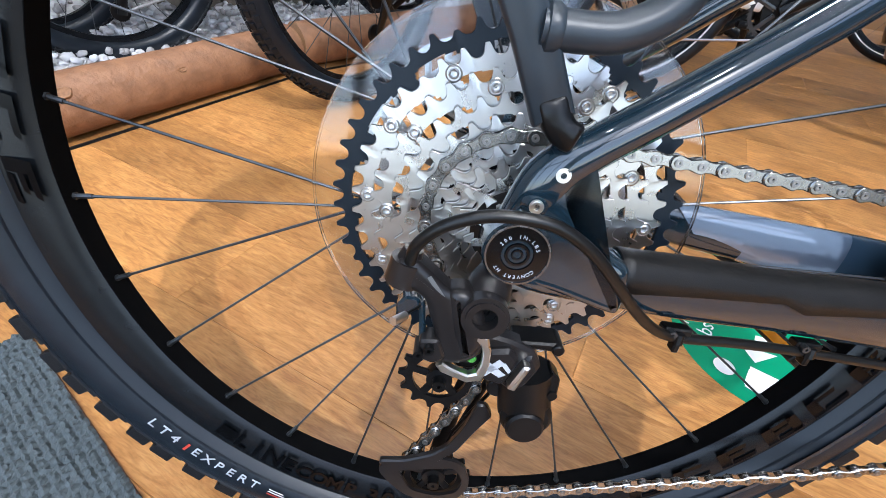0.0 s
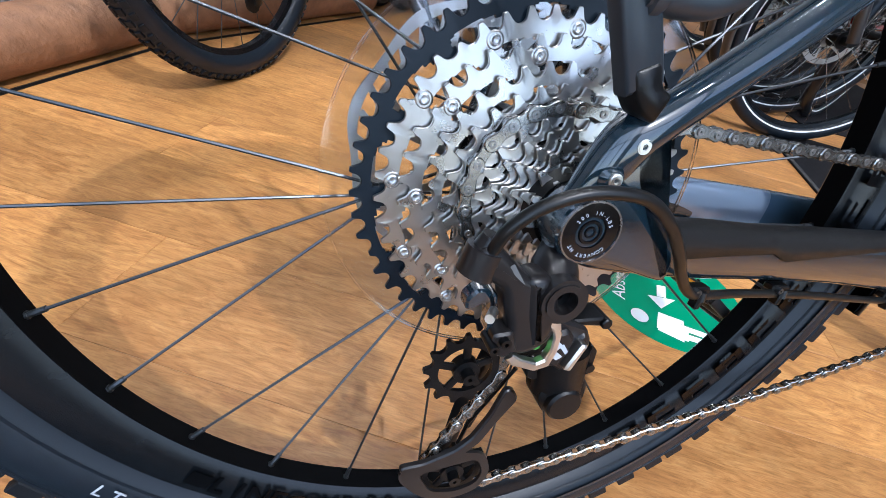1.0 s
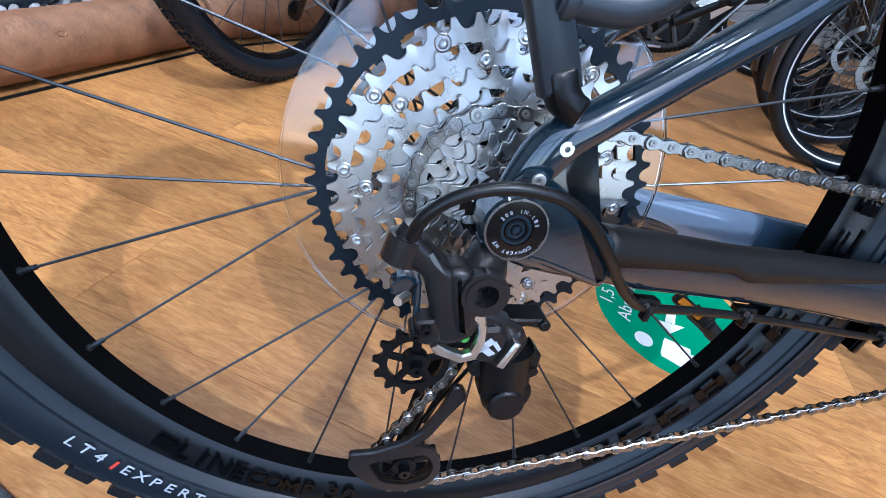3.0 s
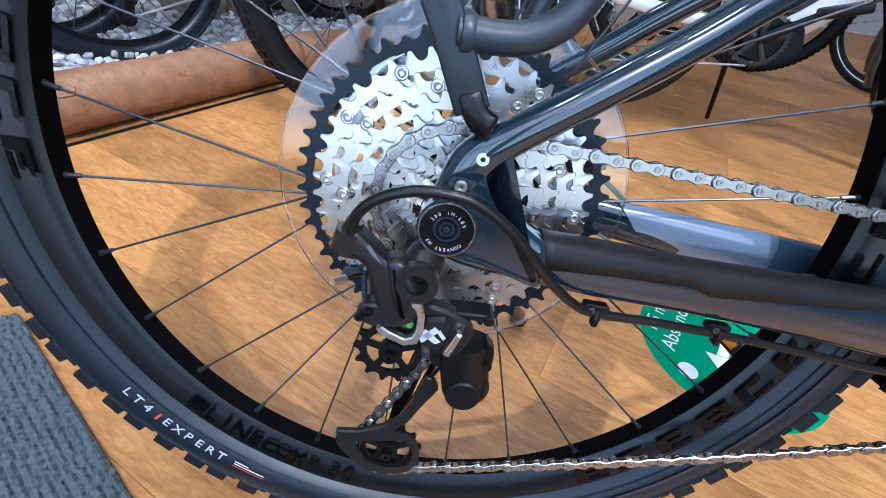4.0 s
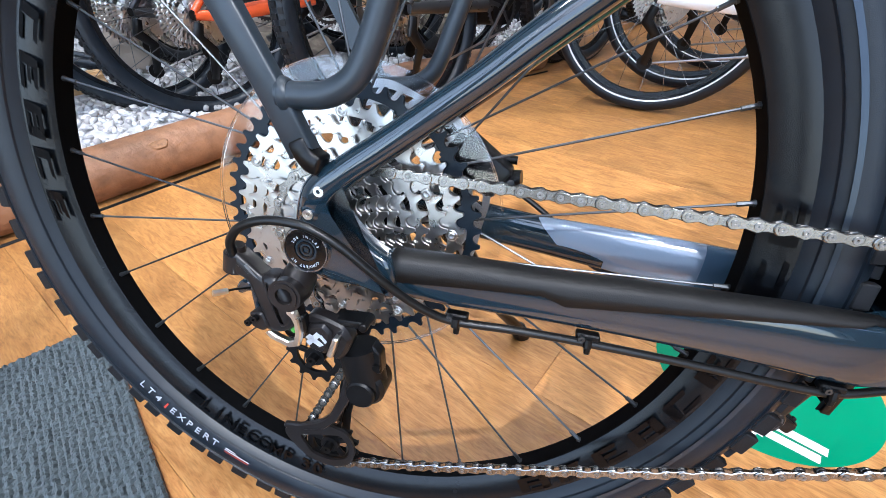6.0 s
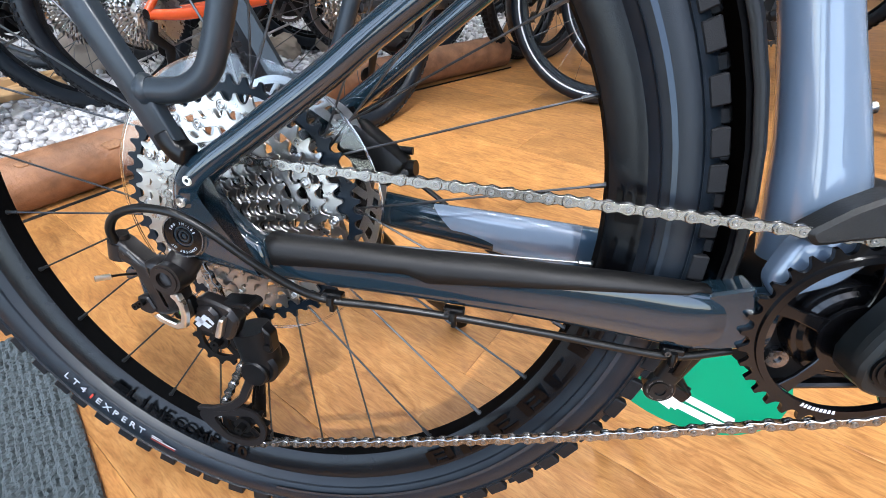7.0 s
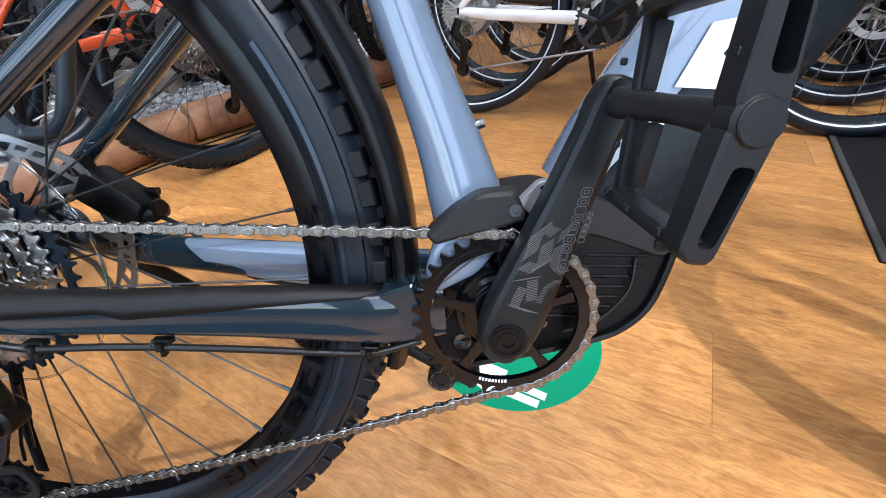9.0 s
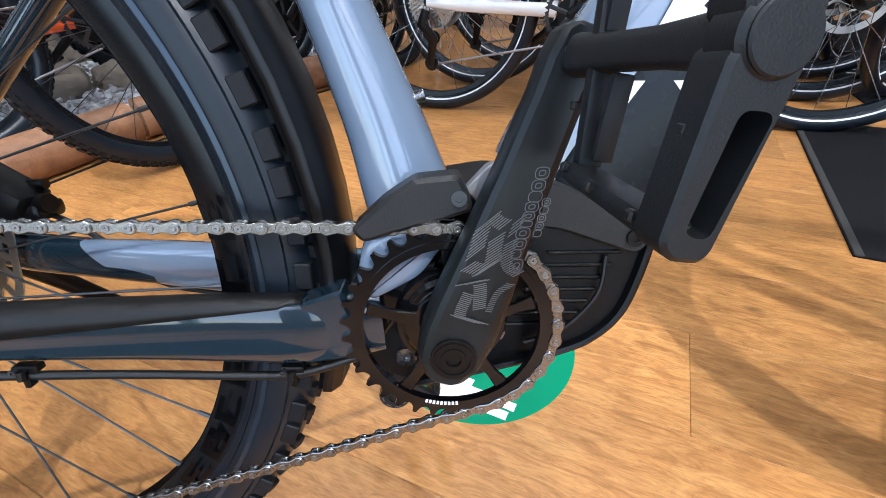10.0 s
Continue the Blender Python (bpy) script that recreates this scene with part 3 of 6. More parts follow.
def sprocket_shape(teeth, y, thick, inner, slots):
    """One toothed ring with chamfered teeth; slots are (inner radius, outer radius, count, share, phase, lean)."""
    rp = teeth * PITCH / (2 * math.pi)
    root = rp - 0.0037
    out = toothed(teeth, rp + 0.0027, root, skip=set(range(3, teeth, 13)))
    n, m, e = len(out), len(TOOTH), 0.0004
    y0, y1 = y - thick / 2, y + thick / 2
    radii = [inner]
    spans = {}
    for r0, r1, count, share, phase, lean in sorted(slots):
        for k in range(7):
            spans[len(radii)] = (k, count, share, phase, lean)
            radii.append(r0 + (r1 - r0) * (0, 0.09, 0.27, 0.5, 0.73, 0.91, 1)[k])
    radii.append(root - 0.0006)
    rows = len(radii)
    angle = [math.atan2(z, x) for x, z in out]
    v = []
    for yy in (y0, y1):
        for r in radii:
            v += [(r * math.cos(a), yy, r * math.sin(a)) for a in angle]
        for i, (x, z) in enumerate(out):
            cut = (0.00055, 0.0, 0.0004, 0.0)[(i // m) % 4] * max(0.0, TOOTH[i % m][1] - 0.4) / 0.6 if yy == y0 else 0
            g = 1 - e / math.hypot(x, z) if yy == y0 else 1
            v.append((x * g, yy + cut, z * g))
    rim = len(v)
    for i, (x, z) in enumerate(out):
        cut = (0.00055, 0.0, 0.0004, 0.0)[(i // m) % 4] * max(0.0, TOOTH[i % m][1] - 0.4) / 0.6
        v.append((x, y0 + e + cut, z))
    back = n * (rows + 1)

    def is_open(row, i):
        if row not in spans or spans[row][0] == 6:
            return False
        k, count, share, phase, lean = spans[row]
        step = 2 * math.pi / count
        u = (angle[i] - phase - lean * step * k / 6) / step
        which = math.floor(u)
        wide = share * (1.0 if which % 3 else 0.72) * (0.55, 0.84, 1, 1, 0.84, 0.55)[k]
        return abs(u - which - 0.5) < wide / 2

    f = []
    for row in range(rows):
        for i in range(n):
            j = (i + 1) % n
            if is_open(row, i):
                continue
            a, b, c, d = row * n + i, row * n + j, (row + 1) * n + j, (row + 1) * n + i
            f += [(a, b, c, d), (a + back, d + back, c + back, b + back)]
            if row == 0 or is_open(row - 1, i):
                f.append((a, a + back, b + back, b))
            if row < rows - 1 and is_open(row + 1, i):
                f.append((d, c, c + back, d + back))
            if is_open(row, j):
                f.append((b, b + back, c + back, c))
            if is_open(row, i - 1):
                f.append((a, d, d + back, a + back))
    for i in range(n):
        j = (i + 1) % n
        a, b = rows * n + i, rows * n + j
        f += [(a, b, rim + j, rim + i), (rim + i, rim + j, b + back, a + back)]
    return v, f


def riveted(cog, teeth, f0, count, phase, mat):
    """Rivets with turned collars, round a large sprocket."""
    rp = teeth * PITCH / (2 * math.pi)
    for k in range(count):
        a = phase + 2 * math.pi * k / count
        c = ((rp - 0.0070) * math.cos(a), (rp - 0.0070) * math.sin(a))
        boss_v, boss_f = lathe([(0.0046, f0 + 0.0005), (0.0046, f0 - 0.0001), (0.0040, f0 - 0.0005), (0.0036, f0 + 0.0004), (0.0032, f0 + 0.0005)], 22)
        part("rivet_boss", ([(x + c[0], yy, z + c[1]) for x, yy, z in boss_v], boss_f), mat, cog)
        riv_v, riv_f = lathe([(0.0030, f0 + 0.0005), (0.0028, f0 - 0.0006), (0.0021, f0 - 0.0010), (0.0016, f0 - 0.0002), (0.0003, f0 + 0.0001), (0.0003, f0 + 0.0005)], 20)
        part("rivet", ([(x + c[0], yy, z + c[1]) for x, yy, z in riv_v], riv_f), M_ROTOR, cog)


# slots of the sprockets, largest first: depth below the pitch circle from and to, count, open share, lean
SLOTS = [(0.0180, 0.0085, 14, 0.70, 0.25), (0.0182, 0.0100, 12, 0.70, 0.35), (0.0184, 0.0098, 9, 0.72, 0.45), (0.0128, 0.0078, 14, 0.56, 0.2), (0.0118, 0.0074, 12, 0.54, 0.2), (0.0108, 0.0072, 10, 0.48, 0.2), (0.0105, 0.0072, 9, 0.46, 0.2), (0.0100, 0.0072, 7, 0.40, 0.2)]
for i, (teeth, y) in enumerate(COGS):
    rp = teeth * PITCH / (2 * math.pi)
    nxt = COGS[i + 1][0] * PITCH / (2 * math.pi) if i < 11 else 0.015
    thick = (0.0026, 0.0021, 0.0021)[i] if i < 3 else 0.0020
    phase = (0.10, 0.026, radians(187))[i] if i < 3 else i * 0.37
    inner = max(0.0145, nxt - 0.006)
    slots = []
    if i < 8:
        low, high, count, share, lean = SLOTS[i]
        inner = rp - low - 0.0028
        slots = [(rp - low, rp - high, count, share, phase, lean)]
    mat = M_COGDARK if i == 0 else M_COG
    cog = part("sprocket", sprocket_shape(teeth, y, thick, inner, slots), mat, cassette, sharp=12)
    if i in (1, 2):
        riveted(cog, teeth, y - thick / 2, SLOTS[i][2], phase, mat)
part("carrier", join(lathe([(0.017, -0.069), (0.019, -0.069), (0.034, -0.045), (0.048, -0.033), (0.05, -0.029), (0.046, -0.029), (0.03, -0.041), (0.017, -0.063)], 40)), M_BLACK, cassette)
part("lock_ring", join(washer(0.008, 0.0165, -0.0715, -0.0690, 32)), M_SILVER, cassette)
disc_ob = part("spoke_protector", join(washer(0.03, 0.1195, -0.0178, -0.0166, 96), washer(0.1196, 0.1208, -0.0186, -0.0160, 96)), M_CLEAR, rear_wheel, "clear plastic spoke protector disc")
disc_ob.visible_shadow = False


# ---- brake rotor ----
def rotor_shape():
    n = 144
    out, inn = [], []
    for i in range(n):
        a = 2 * math.pi * i / n
        w = 0.0022 * math.sin(9 * a)
        out.append(((0.1015 + w) * math.cos(a), (0.1015 + w) * math.sin(a)))
        inn.append(((0.0955 + w * 0.5) * math.cos(a), (0.0955 + w * 0.5) * math.sin(a)))
    mid1, mid2 = ring_points(0.0885, n, 0, 0.0012, 18), ring_points(0.083, n, 0, 0.0012, 9)
    s = [band(out, inn, 0.0455, 0.0475), band(mid1, mid2, 0.0455, 0.0475)]
    for k in range(36):
        a = 2 * math.pi * k / 36
        s.append(tube([(0.0965 * math.cos(a), 0.0465, 0.0965 * math.sin(a)), (0.0875 * math.cos(a + 0.07), 0.0465, 0.0875 * math.sin(a + 0.07))], [(0.001, 0.0026)] * 2, 6, power=0.6))
    for k in range(9):
        a = 2 * math.pi * k / 9
        s.append(tube([(0.084 * math.cos(a), 0.0465, 0.084 * math.sin(a)), (0.06 * math.cos(a + 0.25), 0.0465, 0.06 * math.sin(a + 0.25)), (0.032 * math.cos(a + 0.45), 0.0465, 0.032 * math.sin(a + 0.45))], [(0.001, 0.004)] * 3, 6, power=0.6))
    s.append(washer(0.018, 0.036, 0.0455, 0.0475, 40))
    return join(*s)


part("brake_rotor", rotor_shape(), M_ROTOR, rear_wheel, "silver wave-shaped brake disc")

# ---- frame ----
RING = (0.4577, -0.026)            # chainring centre (x, z)
frame_ob = new("frame")
frame_ob.parent = bike
STAY = [(-0.002, 0.012), (0.006, 0.038), (0.022, 0.0535), (0.050, 0.0745), (0.10, 0.1128), (0.14, 0.146), (0.26, 0.240), (0.372, 0.325)]
STAY_Y = (0.080, 0.083, 0.0825, 0.0790, 0.0720, 0.0660, 0.0460, 0.0270)
for s in (-1, 1):
    part("seat_stay", tube(smooth_path([(x, s * (y - (0.004 if s > 0 else 0)), z) for (x, z), y in zip(STAY, STAY_Y)]), [(0.0085, 0.0125), (0.0095, 0.0125), (0.0098, 0.0100), (0.0098, 0.0095), (0.0098, 0.0093), (0.0098, 0.0093), (0.0098, 0.0095), (0.0098, 0.0095)], 20), M_PAINT_DARK, frame_ob)
LOWER = [(-0.010, 0.080, 0.002, 0.0145), (0.012, 0.0795, -0.006, 0.0165), (0.055, 0.0735, -0.0130, 0.0155), (0.100, 0.0665, -0.0170, 0.0175), (0.160, 0.0590, -0.0205, 0.0175), (0.210, 0.0540, -0.0225, 0.0195), (0.260, 0.0495, -0.0250, 0.0210), (0.310, 0.0455, -0.0280, 0.0235), (0.362, 0.0420, -0.0315, 0.0245), (0.410, 0.0320, -0.0290, 0.0245)]


def lower_at(x):
    """The chainstay's distance from the middle, height and half height at x."""
    for p, q in zip(LOWER, LOWER[1:]):
        if x <= q[0]:
            t = (x - p[0]) / (q[0] - p[0])
            return [p[k] + (q[k] - p[k]) * t for k in (1, 2, 3)]
    return LOWER[-1][1:]


chain_stay = part("chain_stay", tube(smooth_path([(x, -y, z) for x, y, z, h in LOWER]), [(0.0105, h) for x, y, z, h in LOWER], 24, power=0.72), M_PAINT_DARK, frame_ob)
left_stay = part("chain_stay", tube(smooth_path([(x, y, z) for x, y, z, h in LOWER[:6]]), [(0.0105, h) for x, y, z, h in LOWER[:6]], 24, power=0.72), M_PAINT_DARK, frame_ob)
pv, pf = tube(smooth_path([(x, lower_at(x)[0], lower_at(x)[1]) for x in (0.165, 0.20, 0.24, 0.285)]), [(0.0109, lower_at(x)[2] + 0.0006) for x in (0.165, 0.20, 0.24, 0.285)], 24, power=0.72)
pv = [(p[0] - (p[2] + 0.0205) * 1.0 * max(0, 1 - (p[0] - 0.165) / 0.06), p[1], p[2]) for p in pv]
part("stay_panel", (pv, pf), M_PAINT_BLUE, left_stay, "light blue-grey painted section")
part("stay_panel", tube(smooth_path([(x, lower_at(x)[0], lower_at(x)[1]) for x in (0.285, 0.33, 0.37, 0.41)]), [(0.0109, lower_at(x)[2] + 0.0006) for x in (0.285, 0.33, 0.37, 0.41)], 24, power=0.72), M_PAINT_BAND, left_stay)
# rubber guard wrapped over the upper half of the drive-side stay
gv, gf = [], []
gx = [0.054 + 0.308 * i / 40 for i in range(41)]
gp = []
for x in gx:
    y, z, h = lower_at(x)
    gp.append(Vector((x, -y, z)))
    edge = -0.0150 if x < 0.155 else -0.0150 - 0.0055 * (x - 0.155) / 0.014 if x < 0.169 else -0.0205 + 0.0090 * (x - 0.169) / 0.178 if x < 0.347 else -0.0115 + 0.0050 * (x - 0.347) / 0.015
    low = max(-0.9, min(0.9, (edge - z) / h))
    low = math.copysign(abs(low) ** (1 / 0.72), low)
    for k in range(11):
        a = math.asin(low) + (math.pi - 2 * math.asin(low)) * k / 10
        ca, sa = math.cos(a), math.sin(a)
        gv.append(gp[-1] + Vector((0, -math.copysign(abs(ca) ** 0.72, ca) * 0.0122, math.copysign(abs(sa) ** 0.72, sa) * (h + 0.0016))))
for i in range(len(gp) - 1):
    for k in range(10):
        gf.append((i * 11 + k, i * 11 + k + 1, (i + 1) * 11 + k + 1, (i + 1) * 11 + k))
part("chain_stay_guard", (gv, gf), M_GUARD, chain_stay, "matt black rubber chainstay guard").modifiers.new("thick", "SOLIDIFY").thickness = 0.0014
# dropout: boss round the axle, hanger washer, bolts
boss = part("dropout", disc(0.0168, -0.0916, -0.070, 48, (-0.0017, 0.001), 0.0015), M_PAINT_DARK, frame_ob)
part("dropout", disc(0.024, 0.070, 0.088, 32, (0.004, 0.0), 0.002), M_PAINT_DARK, frame_ob)
hanger = part("axle_cap", moved(lathe([(0.0155, -0.0874), (0.0155, -0.0922), (0.0080, -0.0924), (0.0076, -0.0915), (0.0062, -0.0915), (0.0058, -0.0924), (0.0047, -0.0924), (0.0043, -0.0912), (0.0032, -0.0912), (0.0027, -0.0922), (0.0020, -0.0922), (0.0017, -0.0905), (0.0003, -0.0905), (0.0003, -0.0874)], 48), pose(-0.0017, 0, 0.001)), M_DECAL, boss, "gloss black axle bolt with white lettering", sharp=25)
part("cap_ring", washer(0.0149, 0.0158, -0.0929, -0.0874, 48, (-0.0017, 0.001)), M_CHROME, hanger, "thin bright metal rim")
for text, a0, step, rr in (("200 IN-LBS", 150, 14.0, 0.0098), ("CONVERT HT", 318, 11.0, 0.0116)):
    for i, ch in enumerate(text):
        if ch == " ":
            continue
        m = Matrix.Translation((-0.0017, 0, 0.001)) @ on_ring(rr, -0.0927, a0 - i * step) @ pose(0, 0, 0, 0, 0, 180)
        key = (ch, "cap")
        if key not in LETTERS:
            LETTERS[key] = lettering(ch, 0.0027, M_TYREPRINT, depth=0.0001)
        part("letter", LETTERS[key], None, hanger, at=m)
WEB = [(0.0290, 0.0545), (0.0230, 0.0450), (0.0182, 0.0369), (0.0215, 0.0290), (0.0322, 0.0166), (0.0450, 0.0060), (0.0560, 0.0010), (0.0590, -0.0130), (0.0580, -0.0275), (0.0500, -0.0262), (0.0210, -0.0186), (0.0008, -0.0155), (-0.0130, -0.0110), (-0.0160, 0.0000), (-0.0108, 0.0144), (-0.0072, 0.0263), (-0.0038, 0.0362), (0.0005, 0.0460), (0.0066, 0.0530), (0.0160, 0.0590)]
part("dropout_web", pillow(rounded(WEB, 0.005, 4), -0.0900, -0.0740, 0.0062), M_PAINT_DARK, frame_ob, sharp=80)
for x, z in ((0.0094, 0.0422), (0.0013, 0.0262)):
    part("frame_bolt", join(washer(0.0014, 0.0027, -0.0932, -0.0850, 20, (x, z)), washer(0.0026, 0.0034, -0.0927, -0.0850, 20, (x, z)), disc(0.0016, -0.0920, -0.0850, 6, (x, z))), M_SILVER, frame_ob, "bright steel bolt")
    part("bolt_seat", disc(0.0068, -0.0920, -0.0800, 32, (x, z), 0.0026), M_PAINT_DARK, frame_ob)
# seat tube, down tube, bridge
part("seat_tube", tube(smooth_path([(0.440, 0, 0.015), (0.4270, 0, 0.060), (0.4140, 0, 0.102), (0.3912, 0, 0.163), (0.354, 0, 0.265), (0.305, 0, 0.40)]), [(0.031, 0.034), (0.028, 0.030), (0.0245, 0.0255), (0.021, 0.021), (0.0185, 0.0185), (0.0175, 0.0175)], 32), M_PAINT_BLUE, frame_ob, "blue-grey glossy seat tube")
part("seat_tube_bolt", tube([(0.4300, 0.001, 0.1105), (0.4420, 0.001, 0.1150)], [0.0040, 0.0040], 14), M_CHROME, frame_ob)
D0, D1 = Vector((0.530, 0, 0.052)), Vector((0.825, 0, 0.50))
dd = (D1 - D0).normalized()
nn = Vector((dd.z, 0, -dd.x))
down = part("down_tube", tube([D0 + (D1 - D0) * t - nn * 0.007 for t in (0, 0.08, 0.2, 0.5, 1.0)], [(0.029, 0.042), (0.031, 0.047), (0.032, 0.048), (0.031, 0.047), (0.028, 0.044)], 32, power=0.72), M_PAINT_BLUE, frame_ob, "thick blue-grey down tube with a dark battery cover")
cover = part("battery_cover", tube([D0 + dd * t + nn * 0.0135 for t in (-0.004, 0.01, 0.03, 0.3, 0.5)], [(0.0300, 0.030), (0.0330, 0.039), (0.0338, 0.0415), (0.0338, 0.0415), (0.0338, 0.0415)], 36, power=0.55), M_COVER, down, "gloss slate battery cover")
for shape in ([(0.582, 0.178), (0.610, 0.183), (0.592, 0.160), (0.604, 0.150), (0.599, 0.138), (0.565, 0.140)], [(0.583, 0.123), (0.602, 0.123), (0.600, 0.105)], [(0.559, 0.123), (0.567, 0.123), (0.559, 0.111)], [(0.620, 0.186), (0.642, 0.189), (0.639, 0.174)]):
    part("print_patch", plate(shape, -0.0344, -0.0339), M_WHITEPRINT, cover, "white painted panel")
part("stay_yoke", slab(rounded([(0.3600, -0.0090), (0.3880, 0.0010), (0.3960, -0.0300), (0.3920, -0.0480), (0.3600, -0.0550)], 0.003, 3), -0.0500, -0.0300, 0.002), M_PAINT_DARK, frame_ob, sharp=20)
part("stay_bridge", box((0.03, 0.06, 0.03), (0.392, 0, -0.028), 0.008), M_PAINT_DARK, frame_ob)
part("top_tube", tube(smooth_path([(0.36, 0, 0.33), (0.55, 0, 0.44), (0.80, 0, 0.55)]), 0.02, 20), M_PAINT_BLUE, frame_ob)
part("head_tube", tube([(0.83, 0, 0.47), (0.79, 0, 0.60)], 0.026, 24), M_PAINT_BLUE, frame_ob)


# ---- motor, chain guide, cranks ----
M_BADGE = material("silver_grey_cover", (0.30, 0.31, 0.32), 0.35, 0.3, 0, 0.08)
motor = new("drive_unit")
motor.parent = bike
outline = rounded([(0.426, 0.016), (0.440, 0.058), (0.490, 0.066), (0.540, 0.045), (0.584, 0.032), (0.586, 0.020), (0.577, -0.022), (0.559, -0.045), (0.535, -0.056), (0.492, -0.068), (0.425, -0.084), (0.391, -0.060)], 0.012, 4)
part("housing", plate(outline, -0.030, 0.045), M_PLASTIC, motor, "black motor housing")
part("skid_plate", tube(smooth_path([(0.585, -0.030, 0.032), (0.587, -0.030, 0.020), (0.577, -0.030, -0.023), (0.559, -0.030, -0.046), (0.535, -0.030, -0.058), (0.492, -0.030, -0.070), (0.425, -0.030, -0.086)]), [(0.006, 0.004)] * 7, 10), M_BLACK, motor)
for i in range(7):
    part("cooling_rib", box((0.050, 0.006, 0.0022), (0.546 - 0.0045 * i, -0.030, 0.018 - i * 0.009), 0.0008, 1), M_BLACK, motor)
part("motor_cover", slab(rounded([(0.495, 0.066), (0.521, 0.0665), (0.584, 0.0400), (0.589, 0.0265), (0.580, 0.0160), (0.528, 0.0340), (0.495, 0.038)], 0.006, 4), -0.0345, -0.018, 0.0022), M_GUIDE, motor, "dark plastic motor cover")
part("cover_bolt", join(washer(0.0028, 0.0060, -0.0368, -0.030, 20, (0.5765, 0.0294)), disc(0.0029, -0.0352, -0.030, 6, (0.5765, 0.0294))), M_BLACK, motor)
part("motor_lead", tube(smooth_path([(0.560, -0.033, 0.016), (0.556, -0.037, -0.010), (0.536, -0.037, -0.036), (0.510, -0.033, -0.05)]), 0.0017, 8), M_CABLE, motor)
part("motor_bolt", join(washer(0.003, 0.0075, -0.036, -0.030, 20, (0.4265, -0.0598)), disc(0.003, -0.034, -0.030, 6, (0.4265, -0.0598))), M_CHROME, motor)
part("motor_bolt", join(washer(0.003, 0.0075, -0.036, -0.030, 20, (0.4880, -0.040)), disc(0.003, -0.034, -0.030, 6, (0.4880, -0.040))), M_CHROME, motor)
part("side_cover", pillow(rounded([(0.420, 0.012), (0.438, 0.046), (0.466, 0.044), (0.440, -0.004), (0.404, -0.054), (0.398, -0.030)], 0.006, 3), -0.036, -0.030, 0.003, 3), M_DECAL, motor, "gloss black side cover")
part("frame_lug", pillow(rounded([(0.404, 0.034), (0.440, 0.046), (0.458, 0.034), (0.438, 0.006), (0.405, -0.012), (0.396, 0.004)], 0.007, 4), -0.0440, -0.030, 0.007, 4), M_PAINT_BLUE, motor, "blue-grey glossy frame lug")
part("motor_nose", moved(lathe([(0.014, -0.047), (0.022, -0.048), (0.025, -0.0465), (0.030, -0.0465), (0.033, -0.044), (0.036, -0.044), (0.038, -0.040), (0.038, -0.030), (0.014, -0.030)], 56), pose(RING[0], 0, RING[1])), M_DECAL, motor, "gloss black motor nose with stepped rings")
badge = part("motor_badge", slab(rounded([(0.4660, 0.0620), (0.4800, 0.0770), (0.4990, 0.0810), (0.5120, 0.0640), (0.4760, 0.0520)], 0.003, 3), -0.0370, -0.0280, 0.001), M_BADGE, motor, "silver-grey upper motor cover")
part("print_bar", moved(box((0.0125, 0.0002, 0.0030)), pose(0.4860, -0.0372, 0.0690, 0, 52, 0)), M_BLACK, badge)
guide = part("chain_guide", slab(rounded([(0.3985, 0.0433), (0.4180, 0.0610), (0.4365, 0.0730), (0.4620, 0.0752), (0.4692, 0.0600), (0.4690, 0.0540), (0.4510, 0.0482), (0.4230, 0.0405), (0.4055, 0.0352)], 0.004, 3), -0.0570, -0.0380, 0.0026), M_GUIDE, motor, "worn black plastic chain guide")
part("guide_bolt", join(washer(0.0022, 0.0046, -0.0590, -0.056, 20, (0.4616, 0.0623)), disc(0.0024, -0.0582, -0.056, 6, (0.4616, 0.0623))), M_SPOKE, guide)
part("cover_screw", join(washer(0.0018, 0.0040, -0.0425, -0.036, 18, (0.4621, 0.0153)), disc(0.0019, -0.0410, -0.036, 6, (0.4621, 0.0153))), M_CHROME, motor, "small bright steel screw")

crank = new("crankset")
crank.parent = bike
RT = 34
RR = RT * PITCH / (2 * math.pi)
rout = toothed(RT, RR + 0.0030, RR - 0.0036, lean=0.0)
ring_shapes = [band(rout, ring_points(RR - 0.0110, len(rout)), -0.0535, -0.0500), washer(RR - 0.0118, RR - 0.0072, -0.0552, -0.0495, 96), washer(0.012, 0.026, -0.0535, -0.050, 40)]
at_ring = pose(RING[0], 0, RING[1])
chainring = part("chainring", join(*ring_shapes), M_DECAL, crank, "gloss black chainring", at=at_ring)
for k in range(5):
    a = radians(20 + 72 * k)
    spider = []
    for u, w in ((0.020, 0.0150), (0.030, 0.0095), (0.044, 0.0070), (0.0560, 0.0100)):
        spider.append((u, w / u))
    lft = [(u * math.cos(a + w / 2), u * math.sin(a + w / 2)) for u, w in spider]
    rgt = [(u * math.cos(a - w / 2), u * math.sin(a - w / 2)) for u, w in spider]
    part("chainring_arm", slab(lft + rgt[::-1], -0.0532, -0.0505, 0.0006), M_DECAL, chainring, sharp=40)
for i in range(9):
    a = 252 + i * 2.6
    part("logo_patch", ring_block(RR - 0.0125, RR - 0.0095, a, a + 1.7, -0.0558, 0, 2), M_WHITEPRINT, chainring)
PEDAL = Vector((0.5120, -0.078, 0.134))
c0 = Vector((RING[0], -0.072, RING[1]))
ax = (PEDAL - c0)
al = ax.normalized()
ac = Vector((-al.z, 0, al.x))
arm_out = []
